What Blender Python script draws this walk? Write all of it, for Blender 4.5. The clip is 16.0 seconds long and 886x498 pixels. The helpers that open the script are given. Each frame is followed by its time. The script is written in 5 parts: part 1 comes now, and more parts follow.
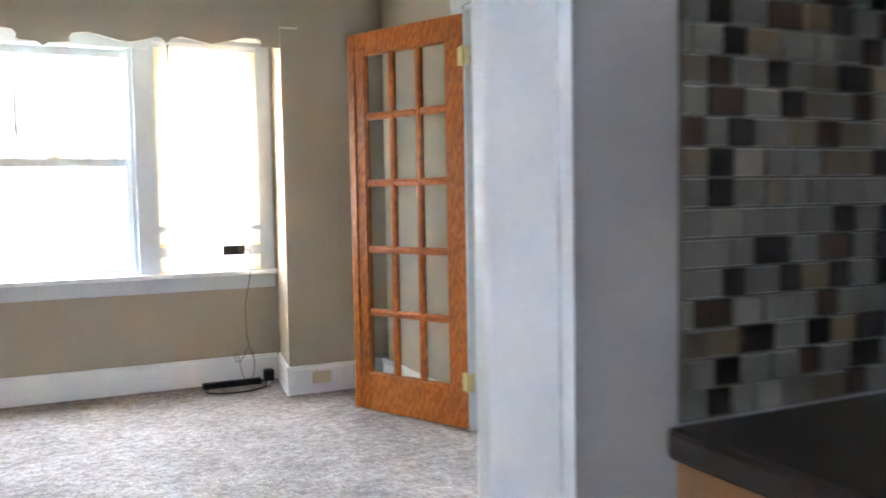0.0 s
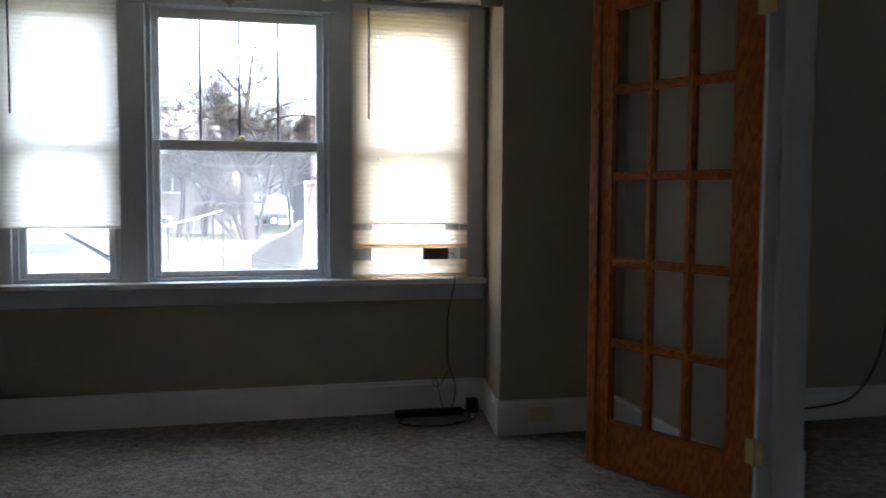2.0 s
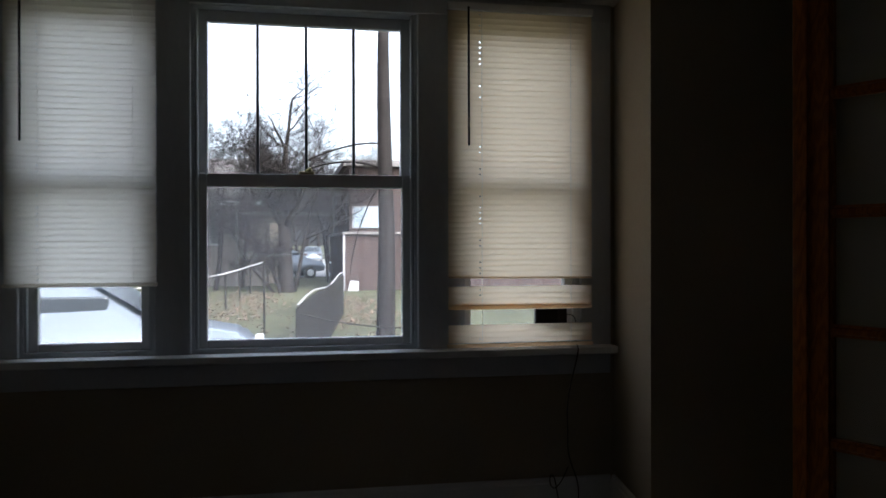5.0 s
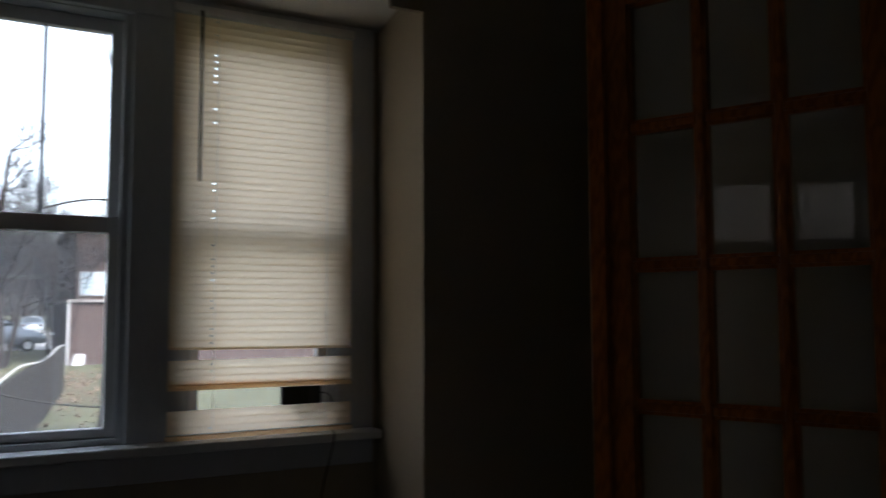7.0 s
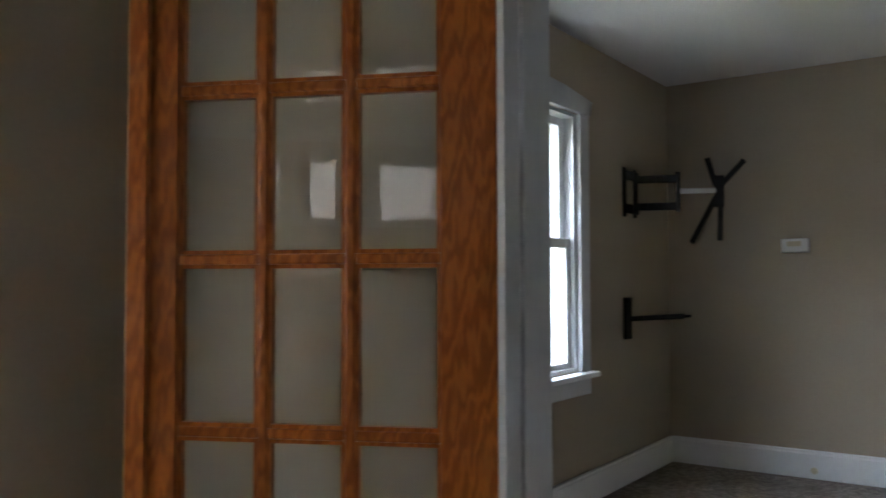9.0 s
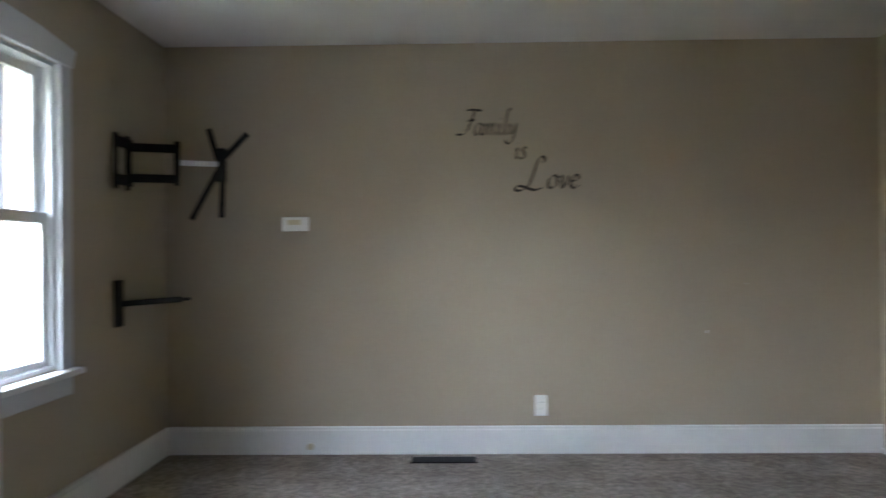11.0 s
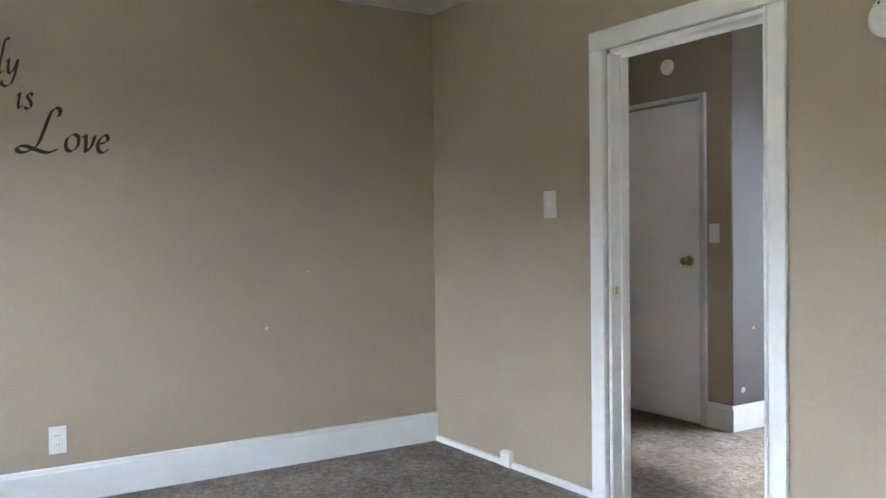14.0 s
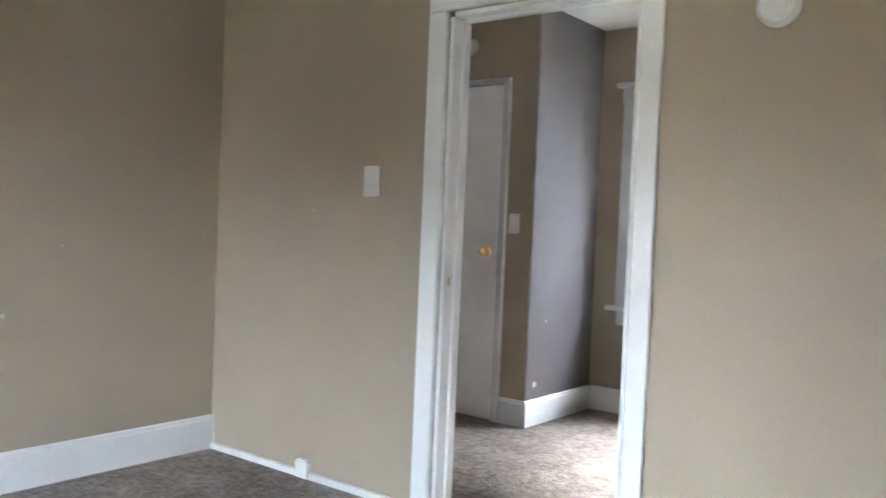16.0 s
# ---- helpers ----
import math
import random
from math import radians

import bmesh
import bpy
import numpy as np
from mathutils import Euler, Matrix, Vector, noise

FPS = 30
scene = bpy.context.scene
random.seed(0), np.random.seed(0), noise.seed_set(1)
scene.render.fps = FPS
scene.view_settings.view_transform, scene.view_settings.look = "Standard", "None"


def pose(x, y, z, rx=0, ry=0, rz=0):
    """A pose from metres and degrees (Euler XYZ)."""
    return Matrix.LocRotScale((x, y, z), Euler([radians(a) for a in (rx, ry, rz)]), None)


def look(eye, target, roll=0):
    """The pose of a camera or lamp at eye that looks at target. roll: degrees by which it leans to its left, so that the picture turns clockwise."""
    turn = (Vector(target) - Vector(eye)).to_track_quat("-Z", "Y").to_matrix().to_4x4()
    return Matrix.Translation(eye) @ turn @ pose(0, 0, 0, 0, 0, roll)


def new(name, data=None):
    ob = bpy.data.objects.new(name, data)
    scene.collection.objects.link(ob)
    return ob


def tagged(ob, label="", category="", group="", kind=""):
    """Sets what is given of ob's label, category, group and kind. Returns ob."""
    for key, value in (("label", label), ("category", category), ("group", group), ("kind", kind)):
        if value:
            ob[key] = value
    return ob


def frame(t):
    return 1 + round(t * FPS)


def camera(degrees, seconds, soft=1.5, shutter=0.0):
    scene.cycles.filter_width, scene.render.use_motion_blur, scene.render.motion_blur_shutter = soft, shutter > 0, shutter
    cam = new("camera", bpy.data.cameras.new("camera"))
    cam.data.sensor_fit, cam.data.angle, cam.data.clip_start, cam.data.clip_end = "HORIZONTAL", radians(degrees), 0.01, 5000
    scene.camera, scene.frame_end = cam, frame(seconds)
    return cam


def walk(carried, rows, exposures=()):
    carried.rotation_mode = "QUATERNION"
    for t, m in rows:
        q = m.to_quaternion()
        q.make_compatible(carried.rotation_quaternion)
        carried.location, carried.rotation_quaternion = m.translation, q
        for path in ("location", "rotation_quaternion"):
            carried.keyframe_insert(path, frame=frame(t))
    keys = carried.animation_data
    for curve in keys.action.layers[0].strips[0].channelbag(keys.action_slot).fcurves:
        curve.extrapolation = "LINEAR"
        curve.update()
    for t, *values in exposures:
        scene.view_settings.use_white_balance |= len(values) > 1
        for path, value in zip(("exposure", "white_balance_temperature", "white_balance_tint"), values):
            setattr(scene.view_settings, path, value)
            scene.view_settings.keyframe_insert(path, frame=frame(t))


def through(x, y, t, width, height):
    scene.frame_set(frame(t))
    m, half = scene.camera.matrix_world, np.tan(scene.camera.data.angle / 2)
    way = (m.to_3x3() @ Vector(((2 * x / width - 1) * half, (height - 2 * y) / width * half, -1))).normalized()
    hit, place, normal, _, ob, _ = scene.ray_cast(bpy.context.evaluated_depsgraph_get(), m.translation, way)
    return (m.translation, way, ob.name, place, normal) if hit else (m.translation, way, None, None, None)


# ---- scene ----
cam = camera(56.2, 16.0, soft=1.5, shutter=0.5)
PATH = [
    (0, (-1.823, -5.324, 1.143), (-0.971, -3.519, 1.023), -1.0),
    (0.5, (-1.742, -4.985, 1.142), (-1.01, -3.129, 0.999), -0.7),
    (1, (-1.769, -4.738, 1.143), (-1.087, -2.863, 1.015), 0.2),
    (1.5, (-1.766, -4.518, 1.155), (-1.181, -2.609, 1.029), 0.5),
    (2, (-1.748, -4.308, 1.154), (-1.293, -2.365, 1.024), 0.3),
    (2.5, (-1.756, -4.159, 1.14), (-1.411, -2.193, 1.015), 0.3),
    (3, (-1.782, -4.026, 1.142), (-1.517, -2.046, 1.044), 0.0),
    (5.5, (-1.888, -3.156, 1.134), (-1.402, -1.216, 1.169), -0.2),
    (6, (-1.869, -3.004, 1.129), (-1.245, -1.106, 1.222), -0.4),
    (6.5, (-1.79, -2.886, 1.115), (-1.041, -1.037, 1.252), -0.5),
    (7, (-1.698, -2.753, 1.112), (-0.759, -0.995, 1.269), -0.2),
    (7.5, (-1.655, -2.681, 1.133), (-0.47, -1.075, 1.277), -0.3),
    (8, (-1.611, -2.645, 1.172), (-0.202, -1.229, 1.271), -1.4),
    (8.1, (-1.595, -2.636, 1.173), (-0.16, -1.246, 1.27), -1.2),
    (10.3, (-1.066, -2.48, 1.206), (0.857, -1.93, 1.236), -0.8),
    (10.5, (-1.043, -2.467, 1.206), (0.914, -2.058, 1.227), -0.9),
    (11, (-1.027, -2.427, 1.212), (0.973, -2.383, 1.225), -0.5),
    (11.5, (-0.939, -2.356, 1.218), (1.034, -2.68, 1.224), -0.1),
    (12, (-0.752, -2.338, 1.211), (1.153, -2.949, 1.202), 0.1),
    (12.5, (-0.653, -2.352, 1.202), (1.173, -3.165, 1.177), 0.2),
    (13, (-0.468, -2.377, 1.208), (1.296, -3.321, 1.175), -0.3),
    (13.5, (-0.26, -2.372, 1.225), (1.452, -3.406, 1.19), -0.3),
    (14, (-0.094, -2.326, 1.2), (1.581, -3.417, 1.17), -0.6),
    (14.5, (0.076, -2.301, 1.183), (1.712, -3.452, 1.154), -0.8),
    (15, (0.218, -2.294, 1.169), (1.768, -3.557, 1.14), -0.3),
    (15.5, (0.418, -2.34, 1.174), (1.813, -3.772, 1.133), 1.1),
    (16, (0.558, -2.35, 1.175), (1.787, -3.927, 1.118), 2.4),
]
walk(cam, [(t, look(eye, target, roll)) for t, eye, target, roll in PATH],
     [(t, e, 5600 if t < 5 else 5800, 11) for t, e in [(0, 8.2), (0.5, 7.55), (1, 6.55), (1.5, 5.55), (2, 4.65), (2.5, 4.15), (3, 3.7), (5.5, 2.4), (7.1, 2.55), (7.35, 3.05), (7.6, 3.8), (8.2, 5.6), (10.4, 6.6), (11, 6.85), (11.5, 7.15), (12.5, 7.3), (13.2, 7.4), (14, 7.45), (16, 7.6)]])

# ---- light ----
world = bpy.data.worlds.new("sky_world")
scene.world = world
world.use_nodes = True
wn = world.node_tree.nodes
sky = wn.new("ShaderNodeTexSky")
sky.sky_type = "NISHITA"
sky.sun_disc = False
sky.sun_elevation = radians(32)
sky.sun_rotation = radians(160)
sky.dust_density = 6.0
sky.air_density = 1.0
sky.ozone_density = 0.4
wn["Background"].inputs["Strength"].default_value = 0.15
pale = wn.new("ShaderNodeHueSaturation")
pale.inputs["Saturation"].default_value = 0.35
world.node_tree.links.new(sky.outputs["Color"], pale.inputs["Color"])
world.node_tree.links.new(pale.outputs["Color"], wn["Background"].inputs["Color"])
sun_data = bpy.data.lights.new("sun", "SUN")
sun_data.energy = 0.5
sun_data.angle = radians(40)
sun_data.color = (1.0, 0.96, 0.9)
sun = new("sun", sun_data)
sun.matrix_world = look((0, 0, 30), (-6.6, 18.1, 18.0))

# ---- materials ----


def mat(name, color, rough=0.6, metal=0.0, vary=0.12, scale=6.0, fine=90.0, bump=0.15, dist=0.002, spec=0.4,
        grain=None, obrand=0.0):
    """A surface with broad stains, fine grain and relief. grain: stretch of the noise along the axes."""
    m = bpy.data.materials.new(name)
    m.use_nodes = True
    nt = m.node_tree
    n, l = nt.nodes, nt.links
    b = n["Principled BSDF"]
    tc = n.new("ShaderNodeTexCoord")
    mp = n.new("ShaderNodeMapping")
    l.new(tc.outputs["Object"], mp.inputs["Vector"])
    if grain:
        mp.inputs["Scale"].default_value = grain
    big = n.new("ShaderNodeTexNoise")
    big.inputs["Scale"].default_value = scale
    big.inputs["Detail"].default_value = 5
    small = n.new("ShaderNodeTexNoise")
    small.inputs["Scale"].default_value = fine
    small.inputs["Detail"].default_value = 4
    for t in (big, small):
        l.new(mp.outputs["Vector"], t.inputs["Vector"])
    add = n.new("ShaderNodeMath")
    add.operation = "ADD"
    l.new(big.outputs["Fac"], add.inputs[0])
    l.new(small.outputs["Fac"], add.inputs[1])
    ramp = n.new("ShaderNodeMapRange")
    ramp.inputs["From Min"].default_value = 0.6
    ramp.inputs["From Max"].default_value = 1.4
    ramp.inputs["To Min"].default_value = 1 - vary
    ramp.inputs["To Max"].default_value = 1 + vary
    l.new(add.outputs[0], ramp.inputs["Value"])
    src = ramp.outputs["Result"]
    if obrand:
        oi = n.new("ShaderNodeObjectInfo")
        mr = n.new("ShaderNodeMapRange")
        mr.inputs["To Min"].default_value = 1 - obrand
        mr.inputs["To Max"].default_value = 1 + obrand
        l.new(oi.outputs["Random"], mr.inputs["Value"])
        mu = n.new("ShaderNodeMath")
        mu.operation = "MULTIPLY"
        l.new(src, mu.inputs[0])
        l.new(mr.outputs["Result"], mu.inputs[1])
        src = mu.outputs[0]
    mul = n.new("ShaderNodeVectorMath")
    mul.operation = "SCALE"
    mul.inputs[0].default_value = color
    l.new(src, mul.inputs["Scale"])
    l.new(mul.outputs["Vector"], b.inputs["Base Color"])
    b.inputs["Roughness"].default_value = rough
    b.inputs["Metallic"].default_value = metal
    b.inputs["Specular IOR Level"].default_value = spec
    if bump:
        bp = n.new("ShaderNodeBump")
        bp.inputs["Strength"].default_value = bump
        bp.inputs["Distance"].default_value = dist
        l.new(add.outputs[0], bp.inputs["Height"])
        l.new(bp.outputs["Normal"], b.inputs["Normal"])
    return m


def glass_mat(name, tint=(0.97, 0.98, 0.98)):
    """A clear pane: what lies behind shows through, and gloss grows towards grazing angles."""
    m = bpy.data.materials.new(name)
    m.use_nodes = True
    n, l = m.node_tree.nodes, m.node_tree.links
    n.remove(n["Principled BSDF"])
    tr = n.new("ShaderNodeBsdfTransparent")
    tr.inputs["Color"].default_value = (*tint, 1)
    gl = n.new("ShaderNodeBsdfGlossy")
    gl.inputs["Roughness"].default_value = 0.01
    lw = n.new("ShaderNodeLayerWeight")
    lw.inputs["Blend"].default_value = 0.5
    pw = n.new("ShaderNodeMath")
    pw.operation = "POWER"
    pw.inputs[1].default_value = 5.0
    l.new(lw.outputs["Facing"], pw.inputs[0])
    fr = n.new("ShaderNodeMath")
    fr.operation = "MULTIPLY_ADD"
    fr.inputs[1].default_value = 0.95
    fr.inputs[2].default_value = 0.032
    l.new(pw.outputs[0], fr.inputs[0])
    mx = n.new("ShaderNodeMixShader")
    l.new(fr.outputs[0], mx.inputs[0])
    l.new(tr.outputs[0], mx.inputs[1])
    l.new(gl.outputs[0], mx.inputs[2])
    l.new(mx.outputs[0], n["Material Output"].inputs["Surface"])
    return m


def slat_mat(name, color, through):
    """Thin vinyl that lets part of the daylight through."""
    m = mat(name, color, rough=0.5, vary=0.05, bump=0.0)
    n, l = m.node_tree.nodes, m.node_tree.links
    tl = n.new("ShaderNodeBsdfTranslucent")
    tl.inputs["Color"].default_value = (*color, 1)
    mx = n.new("ShaderNodeMixShader")
    mx.inputs[0].default_value = through
    l.new(n["Principled BSDF"].outputs[0], mx.inputs[1])
    l.new(tl.outputs[0], mx.inputs[2])
    l.new(mx.outputs[0], n["Material Output"].inputs["Surface"])
    return m


def carpet_mat():
    """Plush pile: tufts of about a centimetre, broad trodden patches."""
    m = mat("carpet_pile", (0.305, 0.262, 0.226), rough=1.0, vary=0.10, scale=2.2, fine=260.0, bump=0.0, spec=0.05)
    n, l = m.node_tree.nodes, m.node_tree.links
    tc = n.new("ShaderNodeTexCoord")
    h = []
    for sc, det in ((75, 3), (24, 4), (6, 3), (1.7, 3)):
        t = n.new("ShaderNodeTexNoise")
        t.inputs["Scale"].default_value = sc
        t.inputs["Detail"].default_value = det
        t.inputs["Roughness"].default_value = 0.65
        l.new(tc.outputs["Object"], t.inputs["Vector"])
        h.append(t.outputs["Fac"])
    col = n["Principled BSDF"].inputs["Base Color"].links[0].from_socket
    for fac, lo, hi in ((h[0], 0.66, 1.34), (h[1], 0.74, 1.26), (h[2], 0.84, 1.16), (h[3], 0.86, 1.14)):
        mr = n.new("ShaderNodeMapRange")
        mr.inputs["From Min"].default_value = 0.32
        mr.inputs["From Max"].default_value = 0.68
        mr.inputs["To Min"].default_value = lo
        mr.inputs["To Max"].default_value = hi
        l.new(fac, mr.inputs["Value"])
        sc = n.new("ShaderNodeVectorMath")
        sc.operation = "SCALE"
        l.new(col, sc.inputs[0])
        l.new(mr.outputs["Result"], sc.inputs["Scale"])
        col = sc.outputs["Vector"]
    l.new(col, n["Principled BSDF"].inputs["Base Color"])
    ad = n.new("ShaderNodeMath")
    ad.operation = "ADD"
    l.new(h[0], ad.inputs[0])
    l.new(h[1], ad.inputs[1])
    bp = n.new("ShaderNodeBump")
    bp.inputs["Strength"].default_value = 1.0
    bp.inputs["Distance"].default_value = 0.016
    l.new(ad.outputs[0], bp.inputs["Height"])
    l.new(bp.outputs["Normal"], n["Principled BSDF"].inputs["Normal"])
    return m


def oak_mat(name, dark, light, rough):
    """Oak with long grain and wavy cathedral figure."""
    m = mat(name, (1, 1, 1), rough=rough, vary=0.07, scale=5, fine=40, bump=0.2, dist=0.0008, spec=0.3, grain=(8, 8, 0.6))
    n, l = m.node_tree.nodes, m.node_tree.links
    tc = n.new("ShaderNodeTexCoord")
    mp = n.new("ShaderNodeMapping")
    mp.inputs["Scale"].default_value = (1.0, 1.0, 0.2)
    l.new(tc.outputs["Object"], mp.inputs["Vector"])
    wv = n.new("ShaderNodeTexWave")
    wv.bands_direction = "DIAGONAL"
    wv.inputs["Scale"].default_value = 30
    wv.inputs["Distortion"].default_value = 10
    wv.inputs["Detail"].default_value = 3
    wv.inputs["Detail Scale"].default_value = 1.6
    l.new(mp.outputs["Vector"], wv.inputs["Vector"])
    mx = n.new("ShaderNodeMix")
    mx.data_type = "RGBA"
    mx.inputs[6].default_value = (*dark, 1)
    mx.inputs[7].default_value = (*light, 1)
    l.new(wv.outputs["Fac"], mx.inputs[0])
    old = n["Principled BSDF"].inputs["Base Color"].links[0].from_socket
    mu = n.new("ShaderNodeVectorMath")
    mu.operation = "MULTIPLY"
    l.new(old, mu.inputs[0])
    l.new(mx.outputs[2], mu.inputs[1])
    l.new(mu.outputs["Vector"], n["Principled BSDF"].inputs["Base Color"])
    return m


WALL = mat("tan_wall_paint", (0.405, 0.338, 0.246), rough=0.55, vary=0.05, scale=1.6, fine=70, bump=0.18, dist=0.0015, spec=0.3)
HALLGREY = mat("grey_wall_paint", (0.15, 0.138, 0.132), rough=0.55, vary=0.05, scale=1.6, fine=70, bump=0.15, dist=0.0015, spec=0.4)
WHITE = mat("white_trim_paint", (0.78, 0.78, 0.77), rough=0.35, vary=0.04, scale=4, fine=60, bump=0.2, dist=0.001, spec=0.45)
# Worn white whose base is also darkened and cooled to offset overlit jambs.
CASING = mat("worn_white_paint_dimmed", (0.585, 0.60, 0.61), rough=0.4, vary=0.07, scale=5, fine=70, bump=0.35, dist=0.0015, grain=(1, 1, 0.3))
CEIL = mat("ceiling_paint", (0.74, 0.72, 0.68), rough=0.9, vary=0.05, scale=2, fine=70, bump=0.6, dist=0.004, spec=0.1)
CARPET = carpet_mat()
OAK = oak_mat("varnished_oak", (0.235, 0.060, 0.0065), (0.385, 0.112, 0.0125), 0.34)
RAWOAK = mat("bare_oak", (0.55, 0.31, 0.14), rough=0.6, vary=0.2, scale=9, fine=70, bump=0.3, dist=0.001, grain=(6, 6, 0.5))
GLASS = glass_mat("clear_glass")
DUSTY = glass_mat("dusty_screened_glass")
dn, dl = DUSTY.node_tree.nodes, DUSTY.node_tree.links
film_ = dn.new("ShaderNodeBsdfTranslucent")
film_.inputs["Color"].default_value = (0.9, 0.92, 0.95, 1)
veil = dn.new("ShaderNodeMixShader")
veil.inputs[0].default_value = 0.05
dl.new(dn["Material Output"].inputs["Surface"].links[0].from_socket, veil.inputs[1])
dl.new(film_.outputs[0], veil.inputs[2])
dl.new(veil.outputs[0], dn["Material Output"].inputs["Surface"])
BRASS = mat("aged_brass", (0.62, 0.50, 0.22), rough=0.4, metal=0.6, vary=0.15, scale=30, fine=200, bump=0.1)
POLBRASS = mat("polished_brass", (0.80, 0.58, 0.22), rough=0.18, metal=1.0, vary=0.05, bump=0.0)
BLACK = mat("black_metal", (0.014, 0.014, 0.015), rough=0.7, vary=0.1, scale=20, bump=0.1, spec=0.15)
RUBBER = mat("black_plastic", (0.02, 0.02, 0.022), rough=0.55, vary=0.1, scale=20, bump=0.1)
CHROME = mat("chrome_steel", (0.80, 0.80, 0.82), rough=0.35, metal=0.55, vary=0.03, bump=0.0)
LEAD = mat("dark_came", (0.10, 0.10, 0.11), rough=0.5, vary=0.1, bump=0.1)
PLASTIC = mat("white_plastic", (0.80, 0.79, 0.76), rough=0.35, vary=0.03, bump=0.05)
IVORY = mat("ivory_plastic", (0.62, 0.55, 0.38), rough=0.4, vary=0.08, bump=0.05)
WANDBROWN = mat("dark_brown_plastic", (0.02, 0.014, 0.01), rough=0.6, vary=0.05, bump=0.0, spec=0.08)
SLAT = slat_mat("cream_vinyl", (0.96, 0.80, 0.59), 0.84)
SLATW = slat_mat("white_vinyl", (0.86, 0.81, 0.72), 0.86)
DECAL = mat("dark_vinyl_lettering", (0.03, 0.022, 0.018), rough=0.6, vary=0.05, bump=0.0)
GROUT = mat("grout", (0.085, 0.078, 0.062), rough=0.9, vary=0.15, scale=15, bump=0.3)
COUNTER = mat("dark_laminate", (0.032, 0.023, 0.018), rough=0.35, vary=0.3, scale=25, fine=120, bump=0.05)
CABWOOD = mat("cabinet_wood", (0.36, 0.17, 0.06), rough=0.4, vary=0.2, scale=7, fine=60, bump=0.2, grain=(6, 6, 0.6))
KITCHEN = mat("kitchen_wall_paint", (0.32, 0.31, 0.30), rough=0.5, vary=0.05, bump=0.2)

# ---- helpers of this place ----


def box(bm, x0, x1, y0, y1, z0, z1, r=0.0, M=None):
    vs = bmesh.ops.create_cube(bm, size=1.0)["verts"]
    bmesh.ops.scale(bm, vec=(abs(x1 - x0), abs(y1 - y0), abs(z1 - z0)), verts=vs)
    bmesh.ops.translate(bm, vec=((x0 + x1) / 2, (y0 + y1) / 2, (z0 + z1) / 2), verts=vs)
    if r:
        es = list({e for v in vs for e in v.link_edges})
        out = bmesh.ops.bevel(bm, geom=es, offset=r, segments=2, affect="EDGES", profile=0.5)
        vs = list({v for f in out["faces"] for v in f.verts} | {v for v in vs if v.is_valid})
    if M is not None:
        bmesh.ops.transform(bm, matrix=M, verts=[v for v in vs if v.is_valid])


def cyl(bm, a, b, r0, r1=None, n=12):
    a, b = Vector(a), Vector(b)
    d = b - a
    M = Matrix.Translation((a + b) / 2) @ d.to_track_quat("Z", "Y").to_matrix().to_4x4()
    bmesh.ops.create_cone(bm, cap_ends=True, segments=n, radius1=r0, radius2=r0 if r1 is None else r1, depth=d.length, matrix=M)


def prism(bm, pts, z0, z1):
    lo = [bm.verts.new((x, y, z0)) for x, y in pts]
    hi = [bm.verts.new((x, y, z1)) for x, y in pts]
    k = len(pts)
    for i in range(k):
        bm.faces.new((lo[i], lo[(i + 1) % k], hi[(i + 1) % k], hi[i]))
    bm.faces.new(hi)
    bm.faces.new(lo[::-1])
    bmesh.ops.recalc_face_normals(bm, faces=bm.faces)


def mesh_of(name, bm, material, smooth=False):
    me = bpy.data.meshes.new(name)
    bm.to_mesh(me)
    bm.free()
    me.materials.append(material)
    if smooth:
        for p in me.polygons:
            p.use_smooth = True
    return me


def part(name, bm, material, parent=None, label="", smooth=False):
    """One mesh object, built in world coordinates, under a thing or under a part."""
    ob = new(name, mesh_of(name, bm, material, smooth))
    if parent is not None:
        ob.parent = parent
        ob.matrix_parent_inverse = parent.matrix_basis.inverted()
    if label:
        ob["label"] = label
    return ob


def thing(name, at, label, category, group="", kind=""):
    ob = new(name)
    ob.empty_display_size = 0.05
    ob.matrix_basis = Matrix.Translation(at)
    return tagged(ob, label, category, group, kind)


def bx(name, dims, material, parent=None, label="", r=0.0, M=None):
    bm = bmesh.new()
    box(bm, *dims, r=r, M=M)
    return part(name, bm, material, parent, label)


def tube(name, pts, r, material, parent=None, label="", res=6):
    """A cable or rod along smooth points, as a mesh."""
    cu = bpy.data.curves.new(name, "CURVE")
    cu.dimensions = "3D"
    cu.bevel_depth = r
    cu.bevel_resolution = 2
    sp = cu.splines.new("NURBS")
    sp.points.add(len(pts) - 1)
    for p, q in zip(sp.points, pts):
        p.co = (*q, 1)
    sp.use_endpoint_u = True
    sp.order_u = min(4, len(pts))
    sp.resolution_u = res
    tmp = new(name, cu)
    dg = bpy.context.evaluated_depsgraph_get()
    me = bpy.data.meshes.new_from_object(tmp.evaluated_get(dg))
    bpy.data.objects.remove(tmp)
    me.materials.clear()
    me.materials.append(material)
    ob = new(name, me)
    if parent is not None:
        ob.parent = parent
        ob.matrix_parent_inverse = parent.matrix_basis.inverted()
    if label:
        ob["label"] = label
    return ob


def structure(name, bm, material, label, category="wall"):
    return tagged(part(name, bm, material), label, category, kind="structure")


def wall_x(bm, x0, x1, y0, y1, z0, z1, holes=()):
    """A wall along x with holes (x0, x1, z0, z1) through it."""
    at = x0
    for a, b, c, d in sorted(holes):
        box(bm, at, a, y0, y1, z0, z1)
        if c > z0:
            box(bm, a, b, y0, y1, z0, c)
        if d < z1:
            box(bm, a, b, y0, y1, d, z1)
        at = b
    box(bm, at, x1, y0, y1, z0, z1)


